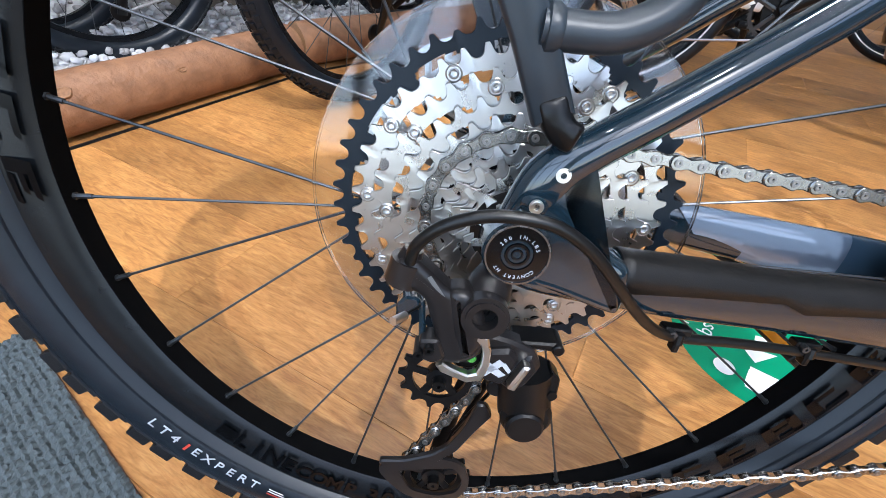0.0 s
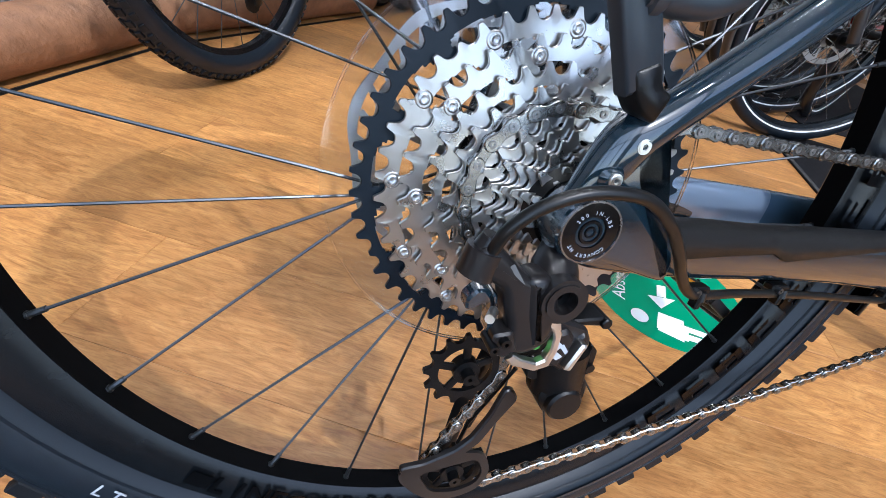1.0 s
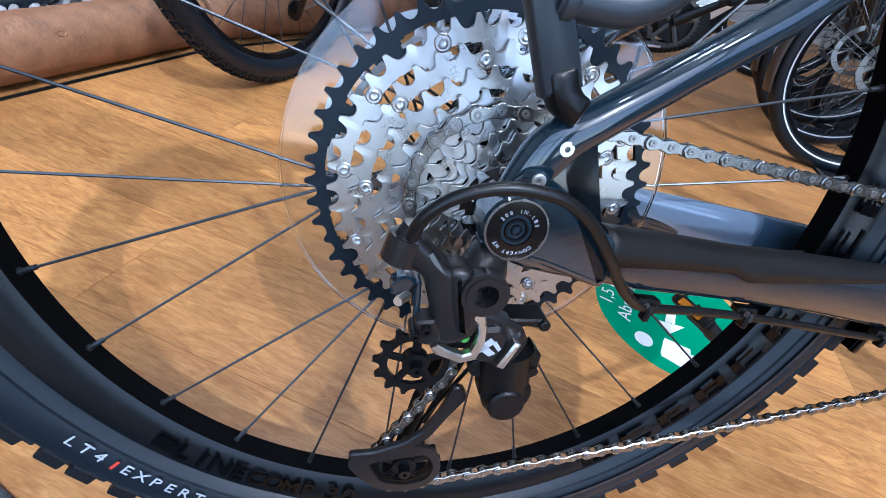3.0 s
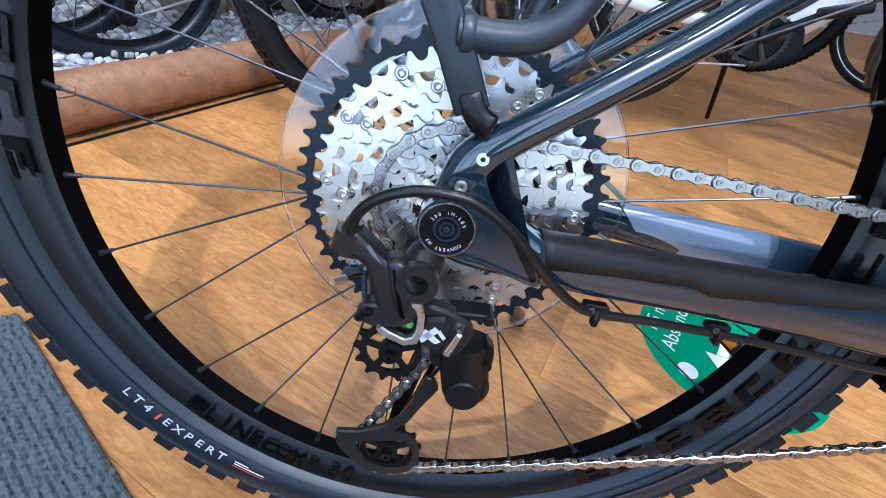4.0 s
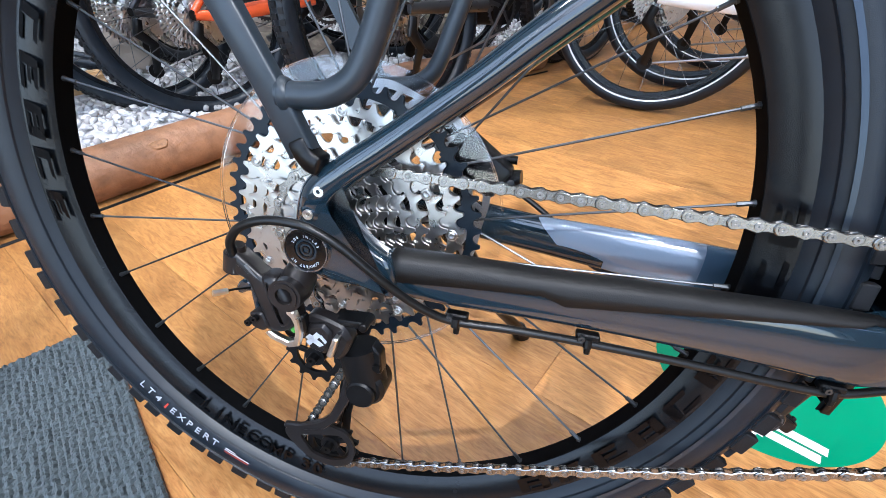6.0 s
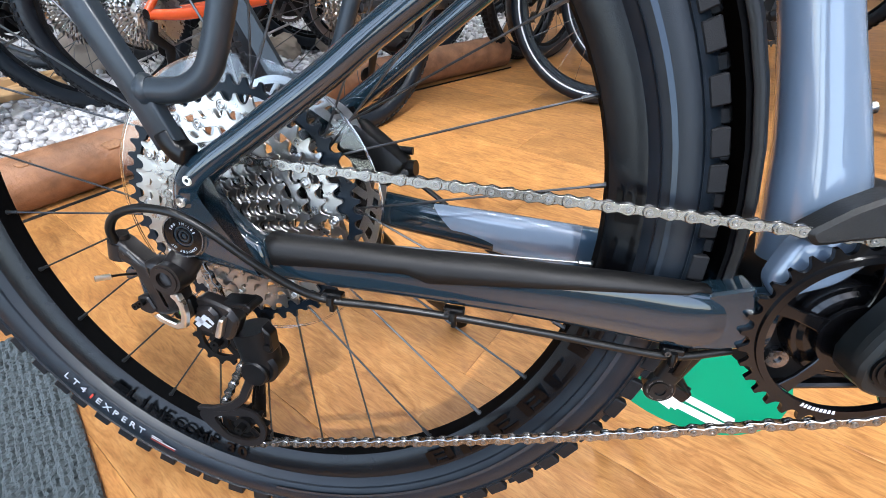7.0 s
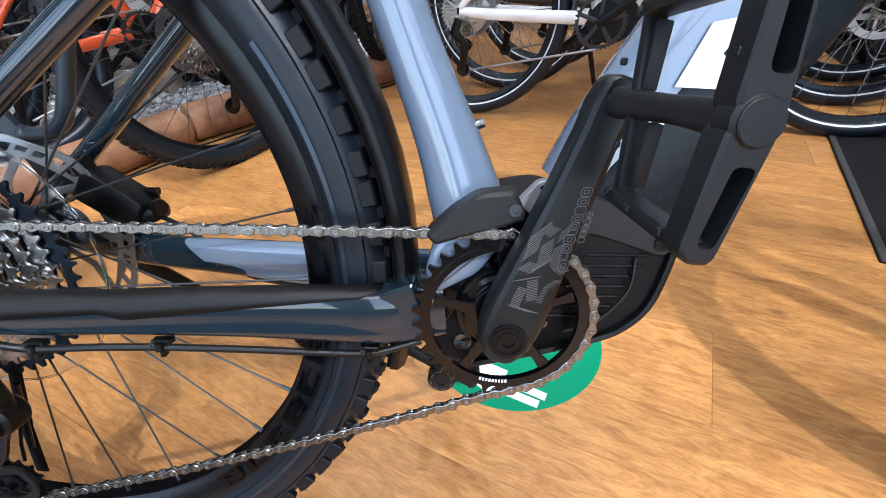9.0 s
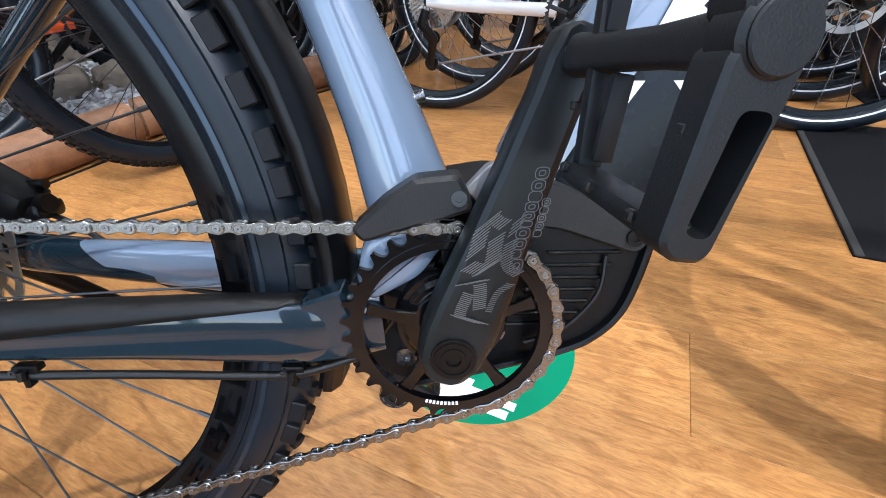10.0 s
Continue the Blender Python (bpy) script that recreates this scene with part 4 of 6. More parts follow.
for t, w in ((-0.021, 0.006), (-0.017, 0.014), (-0.007, 0.0200), (0.010, 0.0220), (0.03, 0.0215), (0.07, 0.0180), (0.115, 0.0150), (0.150, 0.0135), (0.165, 0.0140), (0.178, 0.012), (0.183, 0.006)):
    arm_out.append((t, w))
v, f = [], []
for t, w in arm_out:
    p = c0 + Vector((al.x, 0, al.z)) * t
    th0 = -0.0605 - 0.006 * min(1, max(0, t) / 0.16)
    th1 = -0.0835 - 0.002 * min(1, max(0, t) / 0.16)
    for ww, yy in ((-w, th0), (-w, th1 + 0.006), (-w * 0.74, th1), (w * 0.80, th1), (w, th1 + 0.006), (w, th0)):
        q = p + ac * ww
        v.append((q.x, yy, q.z))
n = 6
for i in range(len(arm_out) - 1):
    for k in range(n):
        f.append((i * n + k, i * n + (k + 1) % n, (i + 1) * n + (k + 1) % n, (i + 1) * n + k))
f += [tuple(range(n)), tuple((len(arm_out) - 1) * n + k for k in range(n))[::-1]]
arm = part("crank_arm", (v, f), M_CRANK, crank, "matt black crank arm with grey line graphics", sharp=28)
arm.modifiers.new("edge", "BEVEL").width = 0.002
part("crank_bolt", join(washer(0.0045, 0.0135, -0.0855, -0.082, 36), washer(0.010, 0.0115, -0.0865, -0.085, 36), disc(0.0046, -0.0848, -0.082, 6), washer(0.0046, 0.0075, -0.0862, -0.083, 24)), M_BLACK, crank, at=at_ring)
part("spindle", disc(0.013, -0.06, 0.07, 24), M_BLACK, crank, at=at_ring)
# grey outline graphics on the arm, as plain shapes
def flat_line(points, w):
    v, f = [], []
    p = [Vector((x, y, 0)) for x, y in points]
    for i, q in enumerate(p):
        d = (p[min(i + 1, len(p) - 1)] - p[max(0, i - 1)]).normalized()
        nrm = Vector((-d.y, d.x, 0)) * w
        v += [q + nrm, q - nrm]
    for i in range(len(p) - 1):
        f.append((2 * i, 2 * i + 1, 2 * i + 3, 2 * i + 2))
    return v, f


HATCH = [
    ([(0.4835, 0.0560), (0.4745, 0.0578), (0.4685, 0.0400)], 0.0036, 40),
    ([(0.4796, 0.0490), (0.4773, 0.0350), (0.4734, 0.0312), (0.4650, 0.0330)], 0.0038, 35),
    ([(0.4655, 0.0232), (0.4715, 0.0225), (0.4716, 0.0070)], 0.0036, 12),
    ([(0.4655, 0.0166), (0.4612, 0.0027), (0.4712, -0.0006)], 0.0032, -20),
    ([(0.4880, 0.0222), (0.4808, 0.0160), (0.4766, 0.0050)], 0.0018, -10),
    ([(0.4906, 0.0585), (0.4879, 0.0500)], 0.0024, 40),
    ([(0.4871, 0.0465), (0.4856, 0.0340), (0.4922, 0.0280)], 0.0032, 30),
]


def hatched(path, half, turn):
    """Short parallel strokes filling a broad line."""
    shapes = []
    pts = smooth_path([Vector((x, 0, z)) for x, z in path], 10)
    total = [0.0]
    for a, b in zip(pts, pts[1:]):
        total.append(total[-1] + (Vector(b) - Vector(a)).length)
    k = 0.0
    while k < total[-1]:
        i = max(j for j in range(len(pts) - 1) if total[j] <= k)
        a, b = Vector(pts[i]), Vector(pts[i + 1])
        c = a + (b - a) * ((k - total[i]) / max(1e-9, total[i + 1] - total[i]))
        d = (b - a).normalized()
        across = Vector((math.cos(radians(turn)), 0, math.sin(radians(turn))))
        lean = max(0.5, abs(across.x * d.z - across.z * d.x))
        u, w = across * (half / lean), Vector((-across.z, 0, across.x)) * 0.00030
        shapes.append([tuple(c + u + w), tuple(c + u - w), tuple(c - u - w), tuple(c - u + w)])
        k += 0.00120 / lean
    v = [(x, -0.0853, z) for q in shapes for x, _, z in q]
    return v, [(4 * i, 4 * i + 1, 4 * i + 2, 4 * i + 3) for i in range(len(shapes))]


for path, half, turn in HATCH:
    tagged(part("hatched_graphic", hatched(path, half, turn), M_GREYPRINT, arm), "grey hatched line graphic", kind="stuff")
# a row of outlined shapes where the maker's name stands
for k, (x, z, wide, tall) in enumerate([(0.4905, 0.0330, 0.0034, 0.0038), (0.4900, 0.0398, 0.0026, 0.0024), (0.4917, 0.0452, 0.0032, 0.0030), (0.4929, 0.0512, 0.0036, 0.0030), (0.4943, 0.0562, 0.0030, 0.0016), (0.4952, 0.0604, 0.0030, 0.0022), (0.4965, 0.0652, 0.0034, 0.0026), (0.4978, 0.0704, 0.0034, 0.0028), (0.4990, 0.0760, 0.0034, 0.0029), (0.5004, 0.0822, 0.0034, 0.0029), (0.5002, 0.0510, 0.0021, 0.0018), (0.5010, 0.0550, 0.0021, 0.0019), (0.5018, 0.0592, 0.0021, 0.0019), (0.5027, 0.0634, 0.0021, 0.0019), (0.5035, 0.0676, 0.0021, 0.0019)]):
    for grow in (1.0, 0.45):
        if grow < 1 and k % 3 == 1:
            continue
        ring = []
        for i in range(17):
            a = 2 * math.pi * i / 16
            ca, sa = math.cos(a), math.sin(a)
            ring.append((x + grow * wide * math.copysign(abs(ca) ** 0.7, ca) + 0.15 * sa * tall, z + grow * tall * math.copysign(abs(sa) ** 0.7, sa)))
        v, f = flat_line(ring, 0.00024)
        part("graphic_line", ([(px, -0.0853, pz) for px, pz, _ in v], f), M_GREYPRINT, arm)


# ---- pedal: a moulded platform with windows, on its axle ----
pedal = new("pedal")
pedal.parent = crank
pedal.matrix_basis = Matrix.Translation(PEDAL) @ pose(0, 0, 0, 0, 0, 4.4) @ pose(0, 0, 0, 0, 7.0) @ pose(0, 0.078, 0)
tagged(pedal, "black moulded plastic platform pedal")


def bar(p, q, w, th=0.015, bevel=0.003):
    """A bevelled bar from p to q in the pedal's plane."""
    p, q = Vector(p), Vector(q)
    d = q - p
    return moved(box((th, w, d.length + w * 0.5), (0, 0, 0), bevel), Matrix.Translation((p + q) / 2) @ Matrix.Rotation(math.atan2(-d.y, d.z), 4, "X"))


for s, z1, x1 in ((-1, 0.0500, -0.0050), (1, 0.0490, -0.0035)):
    end = [(-0.0094, s * 0.002), (x1 - 0.0070, s * z1 * 0.97), (x1 - 0.0030, s * z1 * 1.05), (x1 + 0.0055, s * z1 * 1.05), (x1 + 0.0078, s * z1 * 0.99), (0.0094, s * 0.002)]
    slot = [(-0.0030, s * 0.0150), (x1 - 0.0020, s * z1 * 0.90), (x1 + 0.0050, s * z1 * 0.92), (0.0055, s * 0.0150)]
    part("outer_rail", slab(rounded(end, 0.004, 3), -0.1945, -0.1810, 0.0014, rounded(slot, 0.003, 4)), M_PEDAL, pedal, sharp=40)
    part("rail_web", bar((0.0005, -0.1822, s * 0.012), (x1, -0.1822, s * z1), 0.003, 0.011, 0.001), M_PEDAL, pedal)
    inner_y = -0.118 if s < 0 else -0.102
    part("cross_bar", moved(bar((0, inner_y, s * z1 * 0.90), (0, -0.186, s * z1 * 0.95), 0.0075, 0.0145, 0.0022), pose(x1 * 0.5, 0, 0)), M_PEDAL, pedal)
    part("rib", bar((0.001, inner_y - 0.010, s * 0.008), (0.001, inner_y - 0.009, s * 0.038), 0.0035, 0.008, 0.001), M_PEDAL, pedal)
    for y, z in ((inner_y - 0.003, 0.86), (-0.146, 0.90), (-0.176, 0.92), (-0.186, 0.42), (inner_y + 0.003, 0.40)):
        part("grip_stud", box((0.003, 0.0042, 0.0036), (x1 * 0.5 * z - 0.0082, y, s * z1 * z), 0.0008, 1), M_PEDAL, pedal)
part("inner_rail", bar((0, -0.118, -0.044), (0, -0.102, 0.042), 0.0075, 0.0105, 0.0022), M_PEDAL, pedal)
part("barrel", tube([(0, -0.090, 0), (0, -0.104, 0), (0, -0.122, 0), (0, -0.150, 0), (0, -0.172, 0), (0, -0.188, 0)], [(0.0085, 0.0090), (0.0078, 0.0080), (0.0064, 0.0068), (0.0060, 0.0062), (0.0064, 0.0070), (0.0085, 0.0105)], 24, side=(1, 0, 0), power=0.75), M_PEDAL, pedal)
part("end_cap_seat", disc(0.0098, -0.1952, -0.182, 36, (0, 0), 0.0016), M_PEDAL, pedal)
part("end_cap", join(disc(0.0083, -0.1962, -0.190, 36, (0, 0), 0.0005)), M_PEDAL, pedal)
part("pedal_axle", tube([(0, -0.066, 0), (0, -0.091, 0)], [0.0075, 0.0075], 18, side=(1, 0, 0)), M_CHROME, pedal)


# the far crank arm and pedal, seen below the chainstay
far_end = Vector((2 * RING[0] - PEDAL.x, 0.078, 2 * RING[1] - PEDAL.z))
part("crank_arm", tube([(RING[0], 0.066, RING[1]), ((RING[0] + far_end.x) / 2, 0.074, (RING[1] + far_end.z) / 2), tuple(far_end)], [(0.009, 0.019), (0.008, 0.015), (0.008, 0.012)], 16, power=0.7), M_CRANK, crank)
far_boss = part("arm_end", join(disc(0.0165, 0.0700, 0.0860, 32, (far_end.x, far_end.z), 0.002), washer(0.0060, 0.0105, 0.0685, 0.0705, 28, (far_end.x, far_end.z))), M_CRANK, crank)
for k in range(8):
    part("print_bar", ring_block(0.0118, 0.0132, 45 * k, 45 * k + 26, 0.0, 0, 3), M_GREYPRINT, far_boss, at=pose(far_end.x, 0.0697, far_end.z))
far_pedal = new("pedal")
far_pedal.parent = crank
far_pedal.matrix_basis = pose(far_end.x, 0, far_end.z, 0, 32, 0)
tagged(far_pedal, "black platform pedal with an amber reflector")
part("barrel", disc(0.0085, 0.088, 0.165, 20, (0, 0), 0.001), M_PEDAL, far_pedal)
for yy in (0.097, 0.163):
    part("side_rail", box((0.098, 0.009, 0.014), (0, yy, 0), 0.003), M_PEDAL, far_pedal)
for xx in (-0.047, 0.047):
    end_bar = part("cross_bar", box((0.010, 0.066, 0.017), (xx, 0.130, 0), 0.003), M_PEDAL, far_pedal)
    part("reflector", box((0.004, 0.040, 0.010), (xx * 1.115, 0.130, 0), 0.0015), M_YELLOW, end_bar, "amber plastic reflector")
    for yy in (0.104, 0.130, 0.156):
        part("grip_stud", box((0.004, 0.0045, 0.003), (xx, yy, 0.0098), 0.0008, 1), M_PEDAL, far_pedal)


# ---- chain ----
def belt(circles):
    """The closed line round circles (x, z, radius, sense) with its straight runs."""
    n = len(circles)
    tang = []
    for i in range(n):
        x1, z1, r1, s1 = circles[i]
        x2, z2, r2, s2 = circles[(i + 1) % n]
        d = Vector((x2 - x1, z2 - z1))
        l = d.length
        d /= l
        left = Vector((-d.y, d.x))
        a = (s1 * r1 - s2 * r2) / l
        nn_ = d * a + left * math.sqrt(max(0, 1 - a * a))
        tang.append((Vector((x1, z1)) + nn_ * (s1 * r1), Vector((x2, z2)) + nn_ * (s2 * r2)))
    pts = []
    for i in range(n):
        x, z, r, s = circles[i]
        p0, p1 = tang[i - 1][1], tang[i][0]
        a0 = math.atan2(p0.y - z, p0.x - x)
        a1 = math.atan2(p1.y - z, p1.x - x)
        da = (a0 - a1) % (2 * math.pi) if s > 0 else -((a1 - a0) % (2 * math.pi))
        k = max(4, int(abs(da) * r / 0.001))
        pts += [Vector((x + r * math.cos(a0 - da * j / k), z + r * math.sin(a0 - da * j / k))) for j in range(k + 1)]
        k = max(2, int((tang[i][1] - p1).length / 0.002))
        pts += [p1 + (tang[i][1] - p1) * (j / k) for j in range(1, k)]
    return pts


COG_R = 24 * PITCH / (2 * math.pi)
GUIDE_P, TENSION_P = (-0.023, -0.120), (-0.013, -0.220)
loop = belt([(0, 0, COG_R, 1), (RING[0], RING[1], RR, 1), (TENSION_P[0], TENSION_P[1], 0.027, 1), (GUIDE_P[0], GUIDE_P[1], 0.027, -1)])
lens = [0.0]
for a, b in zip(loop, loop[1:] + loop[:1]):
    lens.append(lens[-1] + (b - a).length)
count = int(round(lens[-1] / PITCH / 2)) * 2
chain = new("chain")
chain.parent = bike
tagged(chain, "silver nickel-plated bicycle chain")


def loop_at(s):
    s %= lens[-1]
    lo, hi = 0, len(lens) - 1
    while hi - lo > 1:
        mid_ = (lo + hi) // 2
        if lens[mid_] <= s:
            lo = mid_
        else:
            hi = mid_
    a, b = loop[lo], loop[(lo + 1) % len(loop)]
    t = (s - lens[lo]) / max(1e-9, lens[lo + 1] - lens[lo])
    return a + (b - a) * t


def link_plate(w_end, w_mid, y0, y1):
    o = []
    h = PITCH / 2
    for i in range(9):
        a = radians(90 + 180 * i / 8)
        o.append((-h + w_end * math.cos(a), w_end * math.sin(a)))
    o.append((0, -w_mid))
    for i in range(9):
        a = radians(-90 + 180 * i / 8)
        o.append((h + w_end * math.cos(a), w_end * math.sin(a)))
    o.append((0, w_mid))
    return slab(o, y0, y1, 0.0005)


outer = join(link_plate(0.0043, 0.0027, -0.0030, -0.0020), link_plate(0.0043, 0.0027, 0.0030, 0.0020))
inner = join(link_plate(0.0041, 0.0029, -0.0019, -0.0011), link_plate(0.0041, 0.0029, 0.0019, 0.0011), disc(0.0038, -0.0011, 0.0011, 12, (-PITCH / 2, 0)), disc(0.0038, -0.0011, 0.0011, 12, (PITCH / 2, 0)))
pins = join(*[washer(0.0008, 0.0021, -0.0037, 0.0037, 14, (s * PITCH / 2, 0)) for s in (-1, 1)])
ME_OUT, ME_IN, ME_PIN = mesh_of("outer_link", outer, M_CHAIN), mesh_of("inner_link", inner, M_CHAIN), mesh_of("pins", pins, M_CHAINDARK)


def chain_y(x):
    return -0.0470 + (-0.0518 + 0.0470) * min(1, max(0, (x - 0.03) / 0.40))


for i in range(count):
    a = loop_at(lens[-1] * i / count)
    b = loop_at(lens[-1] * (i + 1) / count)
    c = (a + b) / 2
    ang = math.degrees(math.atan2(b.y - a.y, b.x - a.x))
    sag = 0.0
    if a.x > 0.03 and a.x < 0.42 and c.y < -0.05:
        u = (c.x - 0.0) / 0.45
        sag = -0.006 * math.sin(math.pi * min(1, max(0, u)))
    link = part("chain_link", ME_IN if i % 2 else ME_OUT, None, chain, at=pose(c.x, chain_y(c.x), c.y + sag, 0, -ang, 0))
    if i % 2 == 0:
        part("link_pin", ME_PIN, None, link)


# ---- rear derailleur ----
der = new("rear_derailleur")
der.parent = bike
tagged(der, "anthracite rear derailleur with a clutch")
knuckle = part("hanger_knuckle", join(tube([(-0.0050, -0.0760, -0.0120), (-0.0085, -0.0800, -0.0165), (-0.0095, -0.0830, -0.0190), (-0.0105, -0.0870, -0.0230), (-0.0122, -0.0930, -0.0290)], [(0.0080, 0.0080), (0.0085, 0.0085), (0.0110, 0.0110), (0.0120, 0.0120), (0.0122, 0.0120)], 28), washer(0.0066, 0.0118, -0.1048, -0.0878, 36, (-0.0121, -0.0290)), washer(0.0062, 0.0096, -0.1057, -0.1035, 36, (-0.0121, -0.0290))), M_DERAIL, der)
part("hanger_bolt", join(washer(0.0028, 0.0065, -0.0983, -0.0878, 24, (-0.0121, -0.0290)), disc(0.0029, -0.0965, -0.0878, 6, (-0.0121, -0.0290))), M_BLACK, knuckle)
BODY = [(-0.0584, -0.0089), (-0.0545, -0.0050), (-0.0487, -0.0050), (-0.0408, -0.0111), (-0.0304, -0.0199), (-0.0185, -0.0225), (-0.0080, -0.0393), (-0.0070, -0.0471), (-0.0100, -0.0569), (-0.0211, -0.0636), (-0.0326, -0.0622), (-0.0356, -0.0569), (-0.0332, -0.0481), (-0.0383, -0.0363), (-0.0421, -0.0250), (-0.0518, -0.0216), (-0.0566, -0.0177)]
body = part("upper_body", pillow(rounded(BODY, 0.005, 5), -0.1012, -0.0880, 0.0045), M_DERAIL, der, sharp=50)
part("knuckle_web", pillow(rounded([(-0.0330, -0.0185), (-0.0200, -0.0170), (-0.0100, -0.0340), (-0.0085, -0.0480), (-0.0120, -0.0560), (-0.0200, -0.0600), (-0.0280, -0.0400)], 0.006, 5), -0.1026, -0.0887, 0.0065), M_DERAIL, body, sharp=60)
part("print_bar", moved(box((0.0150, 0.0002, 0.0022)), pose(-0.0370, -0.1010, -0.0184, 0, 52, 0)), M_GREYPRINT, body)
part("cable_port", join(tube([(-0.0542, -0.0930, -0.0209), (-0.0520, -0.0935, -0.0080)], [0.0092, 0.0088], 28), tube([(-0.0520, -0.0935, -0.0085), (-0.0506, -0.0943, -0.0019)], [0.0062, 0.0048], 24)), M_DERAIL, der)
part("linkage_lever", join(slab(rounded([(-0.0560, -0.0348), (-0.0515, -0.0290), (-0.0450, -0.0290), (-0.0415, -0.0356), (-0.0470, -0.0370), (-0.0505, -0.0392), (-0.0550, -0.0405)], 0.002, 3), -0.0950, -0.0865, 0.0012), slab(rounded([(-0.0445, -0.0310), (-0.0415, -0.0305), (-0.0385, -0.0531), (-0.0420, -0.0535)], 0.0015, 2), -0.0960, -0.0865, 0.001)), M_PAINT_DARK, der, "slate cable clamp lever")
part("cable_end", tube([(-0.0430, -0.0930, -0.0340), (-0.0480, -0.1050, -0.0300), (-0.0505, -0.1110, -0.0290)], 0.0009, 8), M_BLACK, der)
part("cable_ferrule", tube([(-0.0500, -0.1105, -0.0290), (-0.0550, -0.1180, -0.0280)], 0.0021, 12), M_SILVER, der, "small steel cable end cap")
part("screw_block", slab(rounded([(-0.0418, -0.0485), (-0.0322, -0.0469), (-0.0272, -0.0579), (-0.0332, -0.0625), (-0.0413, -0.0598)], 0.002, 3), -0.1030, -0.0913, 0.0012), M_DERAIL, der)
for x, z in ((-0.0413, -0.0550), (-0.0363, -0.0515)):
    part("limit_screw", join(washer(0.0011, 0.0026, -0.1065, -0.0930, 18, (x, z)), disc(0.0012, -0.1043, -0.0930, 6, (x, z))), M_BLACK, der, "dark steel limit screw")
LINK = [(-0.0086, -0.0552), (-0.0032, -0.0505), (0.0080, -0.0525), (0.0220, -0.0573), (0.0285, -0.0674), (0.0214, -0.0840), (0.0156, -0.0882), (-0.0008, -0.0785), (-0.0115, -0.0740), (-0.0090, -0.0650)]
plate_link = part("parallelogram", slab(rounded(LINK, 0.003, 3), -0.0878, -0.0774, 0.0018), M_DERAIL, der, sharp=40)
part("link_wing", slab(rounded([(-0.0040, -0.0580), (0.0080, -0.0555), (0.0140, -0.0620), (0.0125, -0.0720), (0.0085, -0.0815), (-0.0030, -0.0790), (-0.0080, -0.0720)], 0.002, 3), -0.0920, -0.0861, 0.0022), M_DERAIL, plate_link, sharp=40)
part("pivot_block", slab(rounded([(0.0150, -0.0640), (0.0210, -0.0585), (0.0275, -0.0680), (0.0215, -0.0825), (0.0160, -0.0865), (0.0110, -0.0800)], 0.003, 3), -0.0896, -0.0791, 0.0022), M_DERAIL, plate_link, sharp=40)
part("upper_link", join(slab(rounded([(0.0101, -0.0550), (0.0350, -0.0530), (0.0379, -0.0547), (0.0362, -0.0592), (0.0106, -0.0580)], 0.0015, 3), -0.0843, -0.0687, 0.0012), disc(0.0034, -0.0865, -0.0687, 16, (0.0353, -0.0563), 0.0008)), M_BLACK, der)
BOW_O = [(-0.0314, -0.0640), (-0.0282, -0.0680), (-0.0137, -0.0727), (-0.0060, -0.0700), (-0.0038, -0.0600), (-0.0047, -0.0498), (-0.0078, -0.0421), (-0.0120, -0.0402)]
BOW_I = [(-0.0138, -0.0450), (-0.0105, -0.0478), (-0.0086, -0.0522), (-0.0082, -0.0600), (-0.0097, -0.0655), (-0.0138, -0.0675), (-0.0221, -0.0650), (-0.0280, -0.0618)]


def bow(outer, inner):
    """A flat curved strip with softened rims."""
    v, f = [], []
    for (a, b), (c, d) in zip(outer, inner):
        for u, y in ((0.0, -0.0975), (0.0, -0.1012), (0.18, -0.1022), (0.82, -0.1022), (1.0, -0.1012), (1.0, -0.0975)):
            v.append((a + (c - a) * u, y, b + (d - b) * u))
    for i in range(len(outer) - 1):
        f += [(i * 6 + k, i * 6 + (k + 1) % 6, i * 6 + 6 + (k + 1) % 6, i * 6 + 6 + k) for k in range(6)]
    k = 6 * (len(outer) - 1)
    return v, f + [tuple(range(6)), tuple(range(k, k + 6))]


part("link_bow", bow(BOW_O, BOW_I[::-1]), M_SILVER, der, "polished silver link bow", sharp=30)
part("bow_back", slab(rounded([(-0.0230, -0.0647), (-0.0203, -0.0698), (-0.0113, -0.0701), (-0.0038, -0.0625), (-0.0057, -0.0505), (-0.0130, -0.0479), (-0.0203, -0.0531)], 0.002, 3), -0.0943, -0.0869, 0.0015), M_BLACK, der)
part("green_gland", disc(0.0026, -0.0965, -0.0922, 16, (-0.0126, -0.0615), 0.0010), M_GREEN, der)
for quad in (((-0.0058, -0.0682), (-0.0024, -0.0646), (0.0082, -0.0722), (0.0050, -0.0744)), ((-0.0030, -0.0748), (-0.0058, -0.0718), (0.0030, -0.0622), (0.0064, -0.0648)), ((0.0050, -0.0660), (0.0066, -0.0640), (0.0108, -0.0690), (0.0094, -0.0708))):
    part("logo_patch", plate(quad, -0.0925, -0.0919), M_TYREPRINT, plate_link)
part("link_pad", slab(rounded([(0.0105, -0.0800), (0.0140, -0.0700), (0.0165, -0.0630), (0.0205, -0.0635), (0.0180, -0.0715), (0.0150, -0.0812)], 0.001, 2), -0.0952, -0.0880, 0.0012), M_SILVER, plate_link, "small polished pad")
